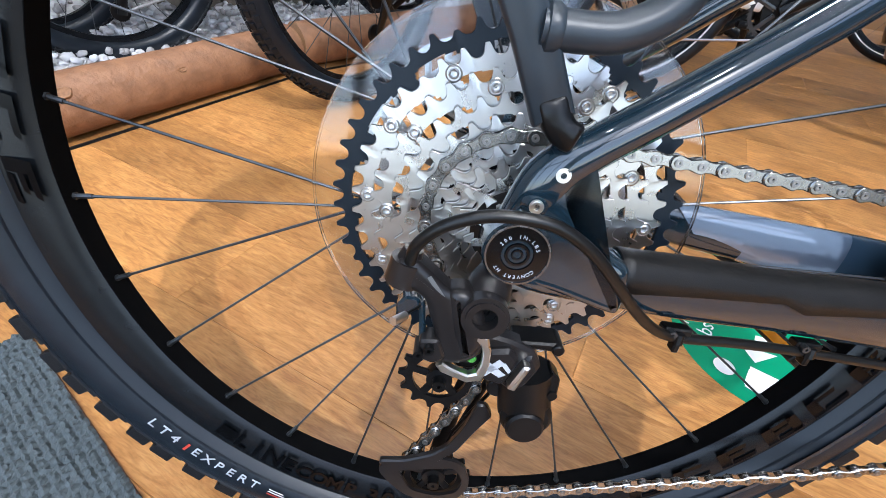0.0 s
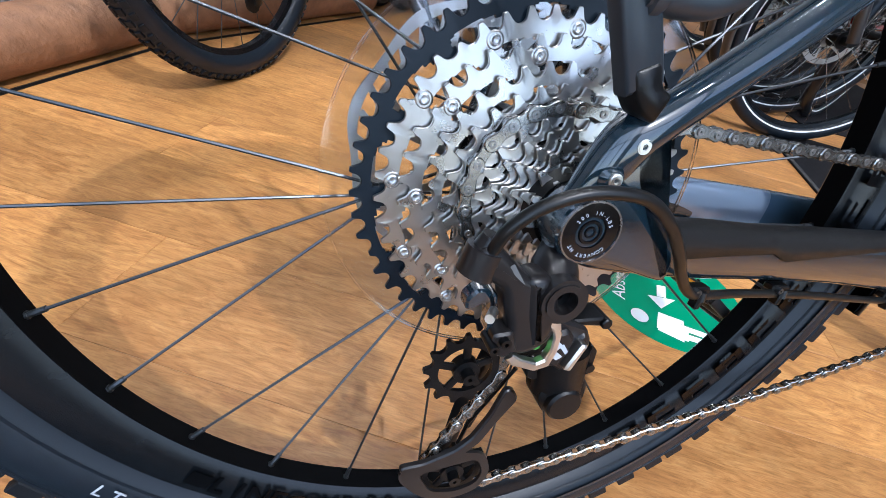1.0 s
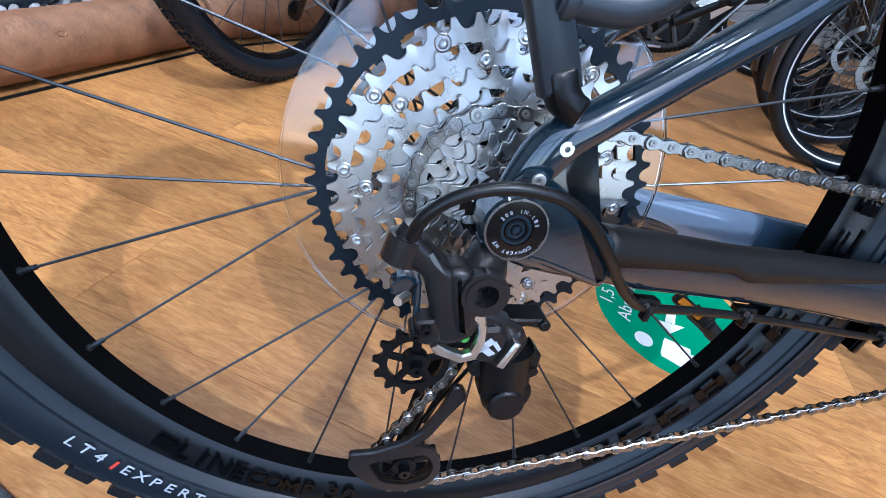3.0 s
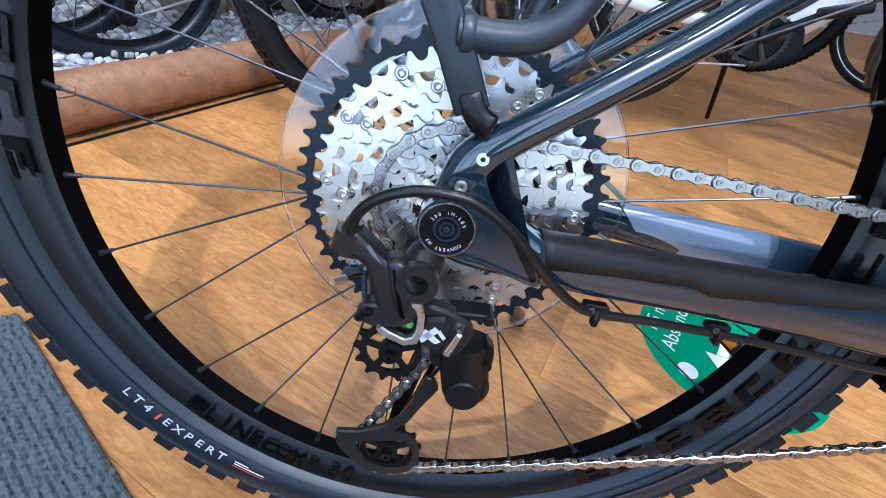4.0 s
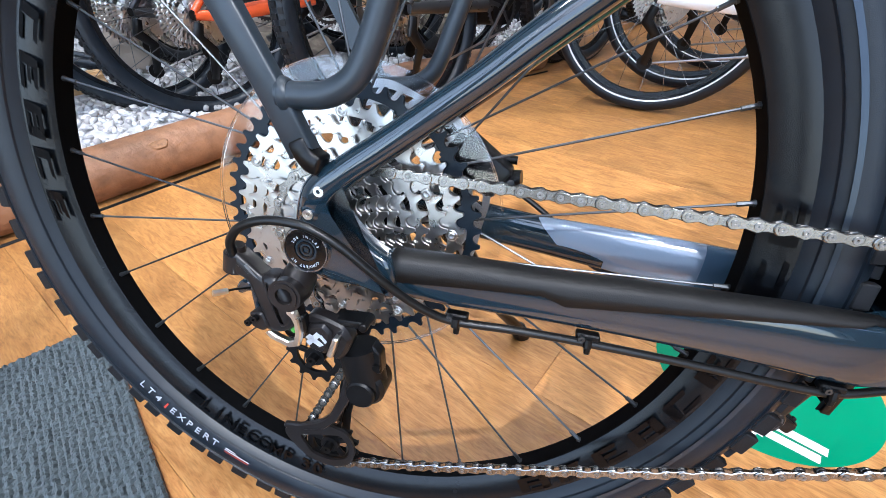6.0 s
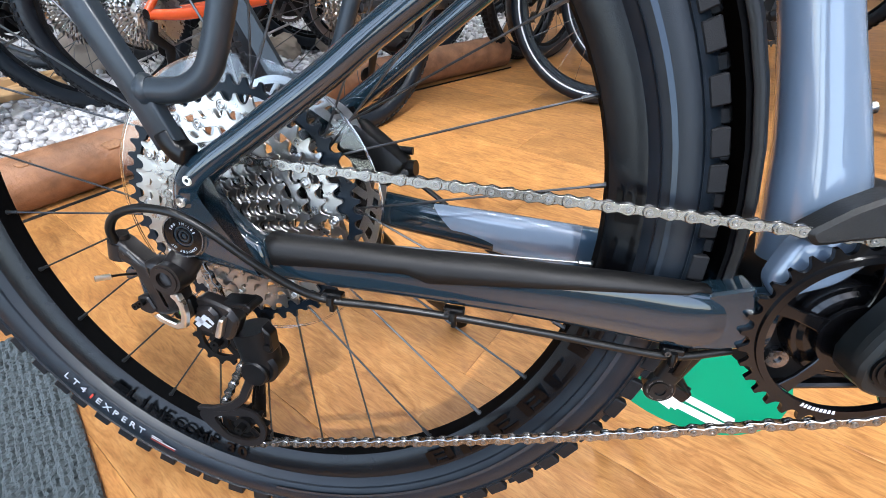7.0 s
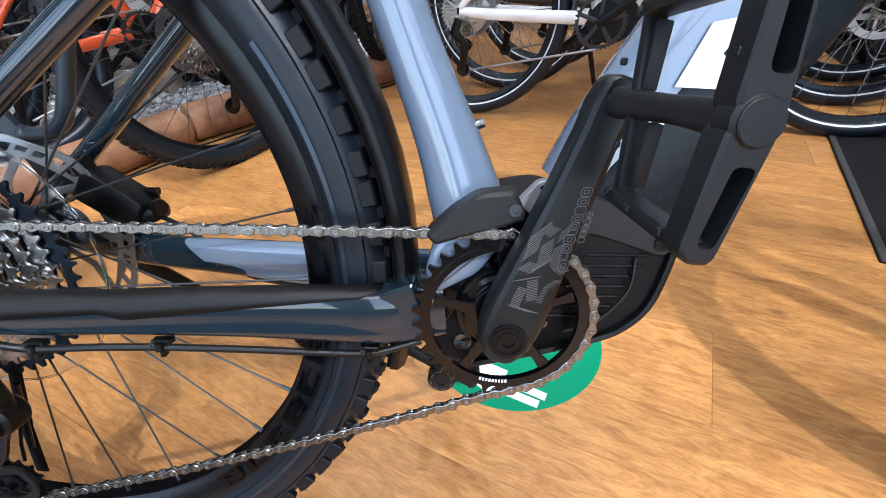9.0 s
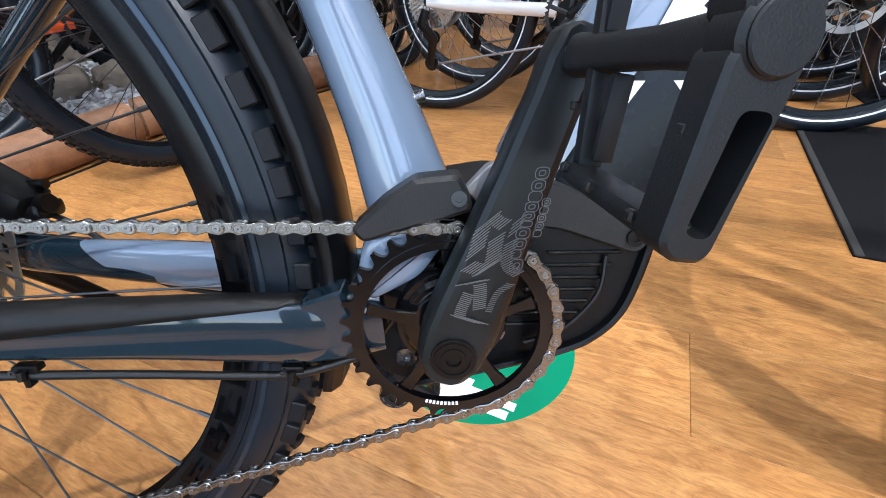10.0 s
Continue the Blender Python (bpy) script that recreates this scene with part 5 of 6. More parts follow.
part("clutch_housing", join(disc(0.0165, -0.0791, -0.0548, 40, (0.0330, -0.1179), 0.003), tube([(0.0254, -0.0704, -0.0838), (0.0325, -0.0687, -0.1179)], [(0.014, 0.017)] * 2, 18), disc(0.0120, -0.0843, -0.0748, 36, (0.0315, -0.1203), 0.0015), disc(0.0070, -0.0722, -0.0530, 20, (0.0118, -0.1014), 0.001)), M_PLASTIC, der, "black clutch housing")
part("clutch_switch", join(slab(rounded([(0.0385, -0.0765), (0.0459, -0.0835), (0.0471, -0.1007), (0.0411, -0.1030)], 0.002, 3), -0.0774, -0.0669, 0.0012), disc(0.0030, -0.0796, -0.0687, 14, (0.0432, -0.0949))), M_BLACK, der)
cage = part("cage", slab(rounded([(0.0060, -0.1321), (0.0127, -0.1330), (0.0180, -0.1420), (0.0085, -0.1600), (-0.0010, -0.1815), (-0.0150, -0.1970), (-0.0384, -0.2045), (-0.0563, -0.2060), (-0.0563, -0.2005), (-0.0392, -0.1980), (-0.0190, -0.1880), (-0.0085, -0.1770), (0.0005, -0.1560)], 0.003, 3), -0.0565, -0.0521, 0.0012), M_DERAIL, der, sharp=40)
CP = (-0.0130, -0.2180)
outl = by_angle(rounded([(-0.0565, -0.2069), (-0.0555, -0.2159), (-0.0420, -0.2315), (-0.0297, -0.2405), (-0.0098, -0.2436), (0.0090, -0.2364), (0.0157, -0.2174), (0.0073, -0.1956), (-0.0164, -0.1915)], 0.008, 4), CP, 64)
part("cage_plate", band(outl, by_angle(rounded([(-0.0422, -0.2111), (-0.0295, -0.2323), (-0.0095, -0.2358), (0.0063, -0.2293), (0.0097, -0.2164), (0.0015, -0.2007)], 0.006, 4), CP, 64), -0.0548, -0.0521), M_DERAIL, cage)
part("cage_strut", tube([(0.0189, -0.0408, -0.1274), (-0.0039, -0.0374, -0.1820), (-0.0082, -0.0374, -0.2036)], [(0.0015, 0.0016)] * 3, 8), M_BLACK, cage)
part("inner_cage", join(tube([(0.0092, -0.0252, -0.0987), (-0.0060, -0.0252, -0.1720), (-0.0111, -0.0252, -0.2312)], [(0.0012, 0.007)] * 3, 8, power=0.7), tube([(0.0179, -0.0356, -0.1098), (-0.0010, -0.0321, -0.1919)], [(0.002, 0.003)] * 2, 8)), M_BLACK, der)
for (px, pz), nm in ((GUIDE_P, "guide_pulley"), (TENSION_P, "tension_pulley")):
    out = toothed(13, 0.0285, 0.0235, lean=0.0)
    sh = [band(out, ring_points(0.0185, len(out)), -0.0486, -0.0454), washer(0.003, 0.009, -0.0511, -0.0426, 24)]
    for k in range(5):
        a = 2 * math.pi * k / 5 + 0.4
        sh.append(tube([(0.007 * math.cos(a), -0.0470, 0.007 * math.sin(a)), (0.020 * math.cos(a), -0.0470, 0.020 * math.sin(a))], [(0.0014, 0.003)] * 2, 8, power=0.6))
    pul = part(nm, join(*sh), M_PLASTIC, der, at=pose(px, 0, pz))
    part("pulley_bolt", join(washer(0.0015, 0.0045, -0.0580, -0.0426, 18)), M_BLACK, pul)
part("gear_cable", tube(smooth_path([(-0.0515, -0.099, -0.0070), (-0.0490, -0.103, 0.0045), (-0.0385, -0.106, 0.0165), (-0.0210, -0.107, 0.0240), (-0.0020, -0.107, 0.0252), (0.0125, -0.106, 0.0222), (0.0300, -0.103, 0.0115), (0.0480, -0.098, -0.0050), (0.0640, -0.091, -0.0205), (0.0815, -0.084, -0.0340), (0.1000, -0.0780, -0.0415), (0.140, -0.0715, -0.0440), (0.1892, -0.0640, -0.0485), (0.26, -0.0560, -0.0555), (0.320, -0.0510, -0.0615), (0.355, -0.0480, -0.0625), (0.392, -0.040, -0.056)]), 0.0030, 14), M_CABLE, bike, "black gear cable under the chainstay")
for x, y, z in ((0.1000, -0.0745, -0.0420), (0.1892, -0.0615, -0.0475), (0.3500, -0.0470, -0.0620)):
    part("cable_clip", join(box((0.016, 0.008, 0.005), (x, y, z + 0.0035), 0.001, 1), tube([(x, y - 0.006, z - 0.002), (x, y - 0.005, z + 0.004)], 0.003, 10), box((0.004, 0.007, 0.009), (x + 0.001, y - 0.003, z - 0.004), 0.001, 1)), M_BLACK, frame_ob)
    part("clip_bolt", join(washer(0.0008, 0.0023, y - 0.0072, y - 0.003, 12, (x - 0.0045, z + 0.0036)), disc(0.0009, y - 0.006, y - 0.003, 6, (x - 0.0045, z + 0.0036))), M_SPOKE, frame_ob)

# ---- brake caliper, left side ----
cal = part("brake_caliper", join(moved(box((0.062, 0.036, 0.034), (0, 0, 0), 0.006), pose(0.086, 0.062, 0.040, 0, 35, 0)), tube([(0.056, 0.062, 0.078), (0.076, 0.064, 0.020), (0.072, 0.066, -0.010)], [(0.012, 0.010)] * 3, 12), box((0.05, 0.03, 0.016), (0.098, 0.068, 0.022), 0.005)), M_BLACK, bike, "black hydraulic brake caliper")
part("bleed_screw", join(tube([(0.104, 0.072, 0.043), (0.121, 0.0717, 0.043)], 0.004, 12), tube([(0.112, 0.064, 0.027), (0.127, 0.062, 0.029)], 0.008, 14)), M_BLACK, cal)
part("brake_hose", tube(smooth_path([(0.095, 0.070, 0.026), (0.130, 0.068, 0.012), (0.160, 0.064, -0.006), (0.180, 0.061, -0.022), (0.205, 0.0585, -0.044), (0.26, 0.052, -0.052), (0.36, 0.046, -0.060)]), 0.0026, 10), M_CABLE, bike)
part("hose_clip", box((0.014, 0.010, 0.014), (0.172, 0.058, -0.0150), 0.003), M_BLACK, bike)
part("kickstand", join(tube([(0.05, 0.086, -0.03), (0.078, 0.115, -0.075), (0.120, 0.215, -0.20), (0.157, 0.2935, -0.278)], [(0.010, 0.012), (0.008, 0.010), (0.007, 0.008), (0.008, 0.009)], 14), tube([(0.152, 0.283, -0.268), (0.159, 0.297, -0.287)], [0.0125, 0.0145], 16)), M_BLACK, bike, "black kickstand with a rubber foot")

# ---- mudguard and carrier struts ----
gp_ = []
for i in range(31):
    gp_.append(radians(-14 + 165 * i / 30))
v, f = [], []
sec = [(0.3740, -0.0335), (0.3805, -0.0325), (0.3865, -0.023), (0.3885, 0.0), (0.3865, 0.023), (0.3805, 0.0325), (0.3740, 0.0335)]
for a in gp_:
    for r, y in sec:
        v.append((r * math.cos(a), y, r * math.sin(a)))
for i in range(30):
    for k in range(6):
        f.append((i * 7 + k, i * 7 + k + 1, (i + 1) * 7 + k + 1, (i + 1) * 7 + k))
mg = part("mudguard", (v, f), M_FENDER, bike, "black rear mudguard")
mg.modifiers.new("thick", "SOLIDIFY").thickness = 0.002
# matt black sheet added inside: the gap's shade as colour, without floor reflection
lv = []
for a in gp_:
    lv += [((r - 0.0035) * math.cos(a), y * 0.94, (r - 0.0035) * math.sin(a)) for r, y in sec]
part("lining", (lv, f), M_RIMBED, mg, "added matt black sheet that darkens the inside of the mudguard")
rack = new("carrier_rack")
rack.parent = bike
tagged(rack, "matt anthracite pannier rack struts")
STRUT = [(-0.0005, 0.0640), (-0.0165, 0.0950), (-0.0480, 0.1480), (-0.1050, 0.2420)]


def flat_bar(line, w):
    """The outline of a flat bar along a line of (x, z) points."""
    left, right = [], []
    for i, p in enumerate(line):
        d = (Vector(line[min(i + 1, len(line) - 1)]) - Vector(line[max(0, i - 1)])).normalized() * w
        left.append((p[0] - d.y, p[1] + d.x))
        right.append((p[0] + d.y, p[1] - d.x))
    return left + right[::-1]


for s in (-1, 1):
    yy = (0.0890 if s < 0 else 0.0860) * s
    part("strut", slab(flat_bar(STRUT, 0.0088), yy + 0.0045 * s, yy - 0.0045 * s, 0.0016), M_RACK, rack, sharp=50)
    part("strut_foot", slab(rounded(flat_bar([(0.0110, 0.0575), (0.0045, 0.0598), (0.0000, 0.0650), (-0.0040, 0.0730)], 0.0066), 0.003, 3), yy + 0.0053 * s, yy - 0.0080 * s, 0.0016), M_BLACK, rack, sharp=50)
    part("side_tube", tube(smooth_path([(-0.014, yy, 0.0970), (0.004, yy, 0.0975), (0.018, yy, 0.1000), (0.032, yy, 0.1090), (0.040, yy, 0.123), (0.049, yy, 0.148), (0.066, yy, 0.20), (0.082, yy, 0.26)]), 0.0078, 18), M_RACK, rack)
    part("weld_bead", tube([(-0.0135, yy, 0.0970), (-0.0118, yy, 0.0970), (-0.0085, yy, 0.0972), (-0.0060, yy, 0.0974)], [(0.0060, 0.0080), (0.0084, 0.0102), (0.0090, 0.0096), (0.0078, 0.0080)], 18), M_RACK, rack)

# ---- front wheel and fork, which throw their shadow on the floor ----
front_wheel = new("front_wheel")
front_wheel.parent = bike
front_wheel.matrix_basis = pose(1.26, 0, -0.052, 0, 0, 0)
wheel_parts(front_wheel, TYRE_R, 0.060, False, False)
for s in (-1, 1):
    part("fork_leg", tube([(1.26, 0.062 * s, -0.052), (1.09, 0.062 * s, 0.24), (0.98, 0.062 * s, 0.42)], [0.022, 0.022, 0.018], 18), M_BLACK, bike)
part("fork_crown", box((0.07, 0.16, 0.05), (0.97, 0, 0.44), 0.015), M_BLACK, bike)


# ---- floor sticker and mats ----
sticker = part("floor_sticker", disc(0.147, -0.0006, 0.0, 72), M_GREENFILM, at=pose(0.503, 0.221, 0.0002, 90))
tagged(sticker, "round green distance sticker with white print on the plank floor", "floor sticker")


def flat_letter(text, size, x, y, turn, parent_inv):
    me = lettering(text, size, M_WHITEPRINT, depth=0.00005)
    part("sticker_print", me, None, sticker, at=parent_inv @ pose(x, y, 0.0013, 0, 0, turn))


inv = sticker.matrix_basis.inverted()
flat_letter("Abstand", 0.034, 0.420, 0.250, 59, inv)
flat_letter("1,5 m", 0.034, 0.392, 0.272, 59, inv)
for (x0, y0), (x1, y1), w in (((0.436, 0.148), (0.478, 0.116), 0.0175), ((0.470, 0.113), (0.527, 0.084), 0.0068), ((0.478, 0.130), (0.540, 0.096), 0.0068), ((0.428, 0.134), (0.462, 0.106), 0.0055), ((0.448, 0.162), (0.486, 0.140), 0.0055)):
    part("print_bar", moved(tube([(x0, y0, 0), (x1, y1, 0)], [(0.00004, w)] * 2, 12, side=(0, 0, 1)), Matrix.Translation((0, 0, 0.0014))), M_WHITEPRINT, sticker, at=inv)
part("print_dot", moved(disc(0.0155, 0, 0.0003, 24), pose(0.409, 0.162, 0.0011, 90)), M_WHITEPRINT, sticker, at=inv)
part("print_arrow", ([(0.508, 0.226, 0.0014), (0.491, 0.231, 0.0014), (0.472, 0.203, 0.0014), (0.455, 0.207, 0.0014), (0.462, 0.174, 0.0014), (0.506, 0.192, 0.0014), (0.489, 0.198, 0.0014)], [(0, 1, 2, 6), (3, 4, 5)]), M_WHITEPRINT, sticker, at=inv)

M_MAT = material("dark_grey_looped_matting", (0.060, 0.076, 0.085), 0.95, vary=0.55, scale=220, bump=0.6, bump_scale=900)
M_MATEDGE = material("brown_mat_edging", (0.10, 0.05, 0.03), 0.8, vary=0.2)


def looped_mat(long, wide, step=0.003):
    """A mat of staggered rows of small loops, as one sheet with a knobbly top."""
    rng = random.Random(3)
    nx, ny = int(long / step), int(wide / step)
    v, f = [], []
    for j in range(ny + 1):
        for i in range(nx + 1):
            x, y = i * step, j * step
            row = y / 0.0088 + 0.55 * noise.noise((x * 34, y * 34, 0))
            cell = x / 0.0110 + 0.5 * (int(row) % 2) + 0.6 * noise.noise((x * 20, int(row) * 3.1, 4))
            h = 0.0042 + 0.0062 * (math.sin(math.pi * (row % 1.0)) ** 0.7) * (0.45 + 0.55 * math.sin(math.pi * (cell % 1.0)))
            v.append((x + rng.uniform(-0.0009, 0.0009), -y + rng.uniform(-0.0009, 0.0009), h + rng.uniform(-0.0007, 0.0007)))
    for j in range(ny):
        for i in range(nx):
            a = j * (nx + 1) + i
            f.append((a, a + nx + 1, a + nx + 2, a + 1))
    return v, f


MAT = pose(-0.567, 0.088, 0, 0, 0, -35.0)
mat = thing("entrance_mat", "dark grey looped entrance mat with a thin brown edge", "mat", MAT)
part("looped_sheet", looped_mat(1.15, 0.62), M_MAT, mat, sharp=0)
part("backing", box((1.156, 0.626, 0.003), (0.577, -0.312, 0.0015), 0.001, 1), M_MATEDGE, mat)

M_RUBBER = material("black_rubber_mat", (0.0085, 0.0085, 0.0105), 0.75, vary=0.4, scale=30, bump=0.4, bump_scale=500, spec=0.15)
m2 = thing("rubber_mat", "flat black rubber display mat with worn white print", "mat", pose(1.228, 0.390, 0, 0, 0, 63.8))
part("sheet", box((0.77, 1.0, 0.006), (0.385, -0.5, 0.003), 0.002), M_RUBBER, m2)
part("border", box((0.77, 0.016, 0.007), (0.385, -0.010, 0.0037), 0.002), material("grey_mat_border", (0.045, 0.044, 0.043), 0.8, vary=0.2, spec=0.2), m2)
for i in range(5):
    part("print_bar", box((0.045, 0.010, 0.0006), (0.66 + 0.012 * (i % 2), -0.22 - i * 0.028, 0.0066)), M_WHITEPRINT, m2)
m3 = thing("rubber_mat", "flat black rubber display mat under parked bicycles", "mat", pose(1.875, 1.14, 0, 0, 0, 71.4))
part("sheet", box((1.7, 1.1, 0.006), (0.85, -0.55, 0.003), 0.002), M_RUBBER, m3)
for i in range(5):
    part("print_bar", box((0.012, 0.040, 0.0006), (0.34 + 0.055 * i, -0.10 - 0.01 * (i % 2), 0.0066)), M_WHITEPRINT, m3)


# ---- log border and gravel bed ----
def bark_material():
    m = material("peeled_log_wood", (0.245, 0.118, 0.058), 0.55, vary=0.65, scale=26, bump=0.7, bump_scale=70, depth=0.004)
    return m


M_LOG = bark_material()
M_LOGEND = material("sawn_log_end", (0.42, 0.24, 0.12), 0.75, vary=0.3, scale=60)
M_KNOT = material("dark_wood_knot", (0.27, 0.135, 0.065), 0.7, vary=0.6, scale=160, bump=0.4, bump_scale=200)


def log(p, q, r, seed, knots):
    p, q = Vector((*p, r)), Vector((*q, r * 0.97))
    rng = random.Random(seed)
    n, m = 36, 28
    d = (q - p)
    u = Vector((0, 0, 1))
    s = d.normalized().cross(u)
    v, f = [], []
    for i in range(m + 1):
        t = i / m
        c = p + d * t
        for k in range(n):
            a = 2 * math.pi * k / n
            rr = r * (1 + 0.05 * noise.noise((t * 4 + seed, math.cos(a), math.sin(a))) + 0.015 * noise.noise((t * 18, math.cos(a) * 3, math.sin(a) * 3 + seed)))
            v.append(c + s * (rr * math.cos(a)) + u * (rr * math.sin(a)))
    for i in range(m):
        for k in range(n):
            a, b = i * n + k, i * n + (k + 1) % n
            f.append((a, b, b + n, a + n))
    th = thing("border_log", "round peeled timber log edging the gravel bed", "log", pose(0, 0, 0), "border logs")
    body = part("trunk", (v, f), M_LOG, th, sharp=60)
    for e, sgn in ((0, 1), (m, -1)):
        part("cut_end", ([v[e * n + k] for k in range(n)], [tuple(range(n))[::sgn]]), M_LOGEND, th, sharp=0)
    dn = d.normalized()
    for t, a, size in knots:
        c = p + d * t + s * (r * 1.01 * math.cos(radians(a))) + u * (r * 1.01 * math.sin(radians(a)))
        out = (s * math.cos(radians(a)) + u * math.sin(radians(a)))
        mm = Matrix.Translation(c) @ out.to_track_quat("Y", "Z").to_matrix().to_4x4()
        kv, kf = lathe([(0.0003, 0.0016), (size * 0.45, 0.0004), (size * 0.8, 0.0022), (size, -0.002), (size, -0.006), (0.0003, -0.006)], 18)
        kv = [(x * (1.25 + 0.2 * math.sin(3 * math.atan2(z, x))), y - 0.0012, z * (0.8 + 0.15 * math.cos(2 * math.atan2(z, x)))) for x, y, z in kv]
        part("knot", moved((kv, kf), mm), M_KNOT, th)
    return th


LOG_R = 0.066
log((-1.185, 0.03), (-0.575, 1.178), LOG_R, 1, ((0.50, 40, 0.020), (0.36, 55, 0.014), (0.70, 30, 0.010), (0.25, 45, 0.013)))
log((-0.56, 1.205), (0.07, 1.865), LOG_R, 5, ((0.4, 40, 0.016), (0.7, 30, 0.012)))
part("floor_strip", tube([(-1.130, -0.008, 0.002), (-0.519, 1.142, 0.002), (0.118, 1.818, 0.002)], [(0.004, 0.004)] * 3, 6), M_PLASTIC)
tagged(bpy.context.scene.objects["floor_strip"], "thin black sealing strip along the log border", "trim", kind="structure")


def pebble(rng, r, c):
    bm_v = []
    ico = ICO[0]
    s = Vector((rng.uniform(0.75, 1.35), rng.uniform(0.7, 1.1), rng.uniform(0.5, 0.85)))
    turn = Euler((rng.uniform(-0.5, 0.5), rng.uniform(-0.5, 0.5), rng.uniform(0, 6.3))).to_matrix()
    for p in ico:
        q = Vector(p) * (1 + rng.uniform(-0.16, 0.16))
        bm_v.append(turn @ Vector((q.x * s.x, q.y * s.y, q.z * s.z)) * r + c)
    return bm_v


def make_ico(sub=1):
    bm = bmesh.new()
    bmesh.ops.create_icosphere(bm, subdivisions=sub, radius=1)
    bm.verts.index_update()
    v = [tuple(p.co) for p in bm.verts]
    f = [tuple(q.index for q in fc.verts) for fc in bm.faces]
    bm.free()
    return v, f


ICO = make_ico(2)


def log_line(y):
    """Where the line of logs lies, across the room."""
    return -1.062 + (y - 0.273) * 0.5325 if y < 1.19 else -0.574 + (y - 1.19) * 0.955 if y < 1.87 else 0.075


def left_of_logs(x, y):
    return x < log_line(y) - 0.09


def stone_material():
    m = material("pale_gravel", (0.56, 0.56, 0.57), 0.75, vary=0.2, scale=60, bump=0.4, bump_scale=200)
    nt = m.node_tree
    b = nt.nodes["Principled BSDF"]
    src = b.inputs["Base Color"].links[0].from_socket
    geo = nt.nodes.new("ShaderNodeNewGeometry")
    ramp = nt.nodes.new("ShaderNodeValToRGB")
    ramp.color_ramp.elements[0].color = (0.55, 0.52, 0.50, 1)
    ramp.color_ramp.elements[1].color = (1.2, 1.22, 1.25, 1)
    nt.links.new(geo.outputs["Random Per Island"], ramp.inputs[0])
    mx = nt.nodes.new("ShaderNodeMix")
    mx.data_type, mx.blend_type = "RGBA", "MULTIPLY"
    mx.inputs[0].default_value = 1
    nt.links.new(src, mx.inputs[6])
    nt.links.new(ramp.outputs[0], mx.inputs[7])
    nt.links.new(mx.outputs[2], b.inputs["Base Color"])
    return m


M_STONE = stone_material()


def gravel():
    rng = random.Random(11)
    v, f = [], []
    made = 0
    while made < 7000:
        x, y = rng.uniform(-2.6, 0.2), rng.uniform(-0.4, 3.2)
        if not left_of_logs(x, y):
            continue
        near = max(0.0, min(1.0, (x + 2.6) / 1.4))
        if rng.random() > 0.35 + 0.65 * near:
            continue
        r = rng.uniform(0.008, 0.0165)
        z = 0.045 + rng.uniform(-0.012, 0.014) + 0.02 * noise.noise((x * 3, y * 3, 0))
        k = len(v)
        v += pebble(rng, r, Vector((x, y, z)))
        f += [tuple(i + k for i in q) for q in ICO[1]]
        made += 1
    g = part("gravel", (v, f), M_STONE, sharp=50)
    tagged(g, "bed of pale grey and white gravel behind the logs", "gravel", kind="stuff")
    n = 40
    bv, bf = [], []
    for j in range(n + 1):
        for i in range(n + 1):
            y = -0.4 + 3.7 * j / n
            lim = log_line(y) - 0.05
            x = -3.4 + (lim + 3.4) * i / n
            bv.append((x, y, 0.034 + 0.02 * noise.noise((x * 3, y * 3, 0))))
    for j in range(n):
        for i in range(n):
            a = j * (n + 1) + i
            bf.append((a, a + 1, a + n + 2, a + n + 1))
    bed = part("gravel_base", (bv, bf), M_STONE)
    tagged(bed, "compact base under the gravel", "ground", kind="structure")


gravel()
M_ROCK = material("grey_brown_rock", (0.25, 0.21, 0.17), 0.85, vary=0.4, scale=12, bump=0.7, bump_scale=50)


def rock(x, y, z, r, seed):
    rng = random.Random(seed)
    v, f = make_ico(4)
    out = []
    for p in v:
        q = Vector(p)
        d = 1 + 0.28 * noise.noise(q * 1.4 + Vector((seed, 0, 0))) + 0.12 * noise.noise(q * 4 + Vector((0, seed, 0)))
        out.append((x + q.x * r * d * 1.1, y + q.y * r * d, z + q.z * r * d * 0.85))
    o = part("rock", (out, f), M_ROCK, sharp=30)
    tagged(o, "rough grey-brown boulder lying on the gravel", "rock", "boulders")


for i, (x, y, z, r) in enumerate(((-1.12, 1.62, 0.09, 0.11), (-0.98, 1.77, 0.07, 0.08), (-1.45, 1.9, 0.10, 0.14), (-0.75, 1.95, 0.08, 0.10), (-1.75, 1.5, 0.1, 0.15), (-0.5, 2.35, 0.08, 0.11), (-1.6, 2.3, 0.12, 0.18))):
    rock(x, y, z, r, i + 2)
M_STICK = material("split_firewood", (0.46, 0.29, 0.14), 0.8, vary=0.3, scale=25, bump=0.5, bump_scale=90)
for i, (x, y, z, a) in enumerate(((-1.74, 1.00, 0.075, 68), (-1.79, 1.02, 0.078, 72), (-1.70, 0.97, 0.073, 64), (-1.75, 1.01, 0.105, 70))):
    st = part("split_stick", moved(box((0.42, 0.040, 0.030), (0, 0, 0), 0.004, 1), pose(0, 0, 0, 12 * (i % 3), 0, 0)), M_STICK, at=pose(x, y, z, 0, 2 * i - 2, a))
    tagged(st, "split piece of pale firewood lying on the gravel", "firewood", "firewood pieces")


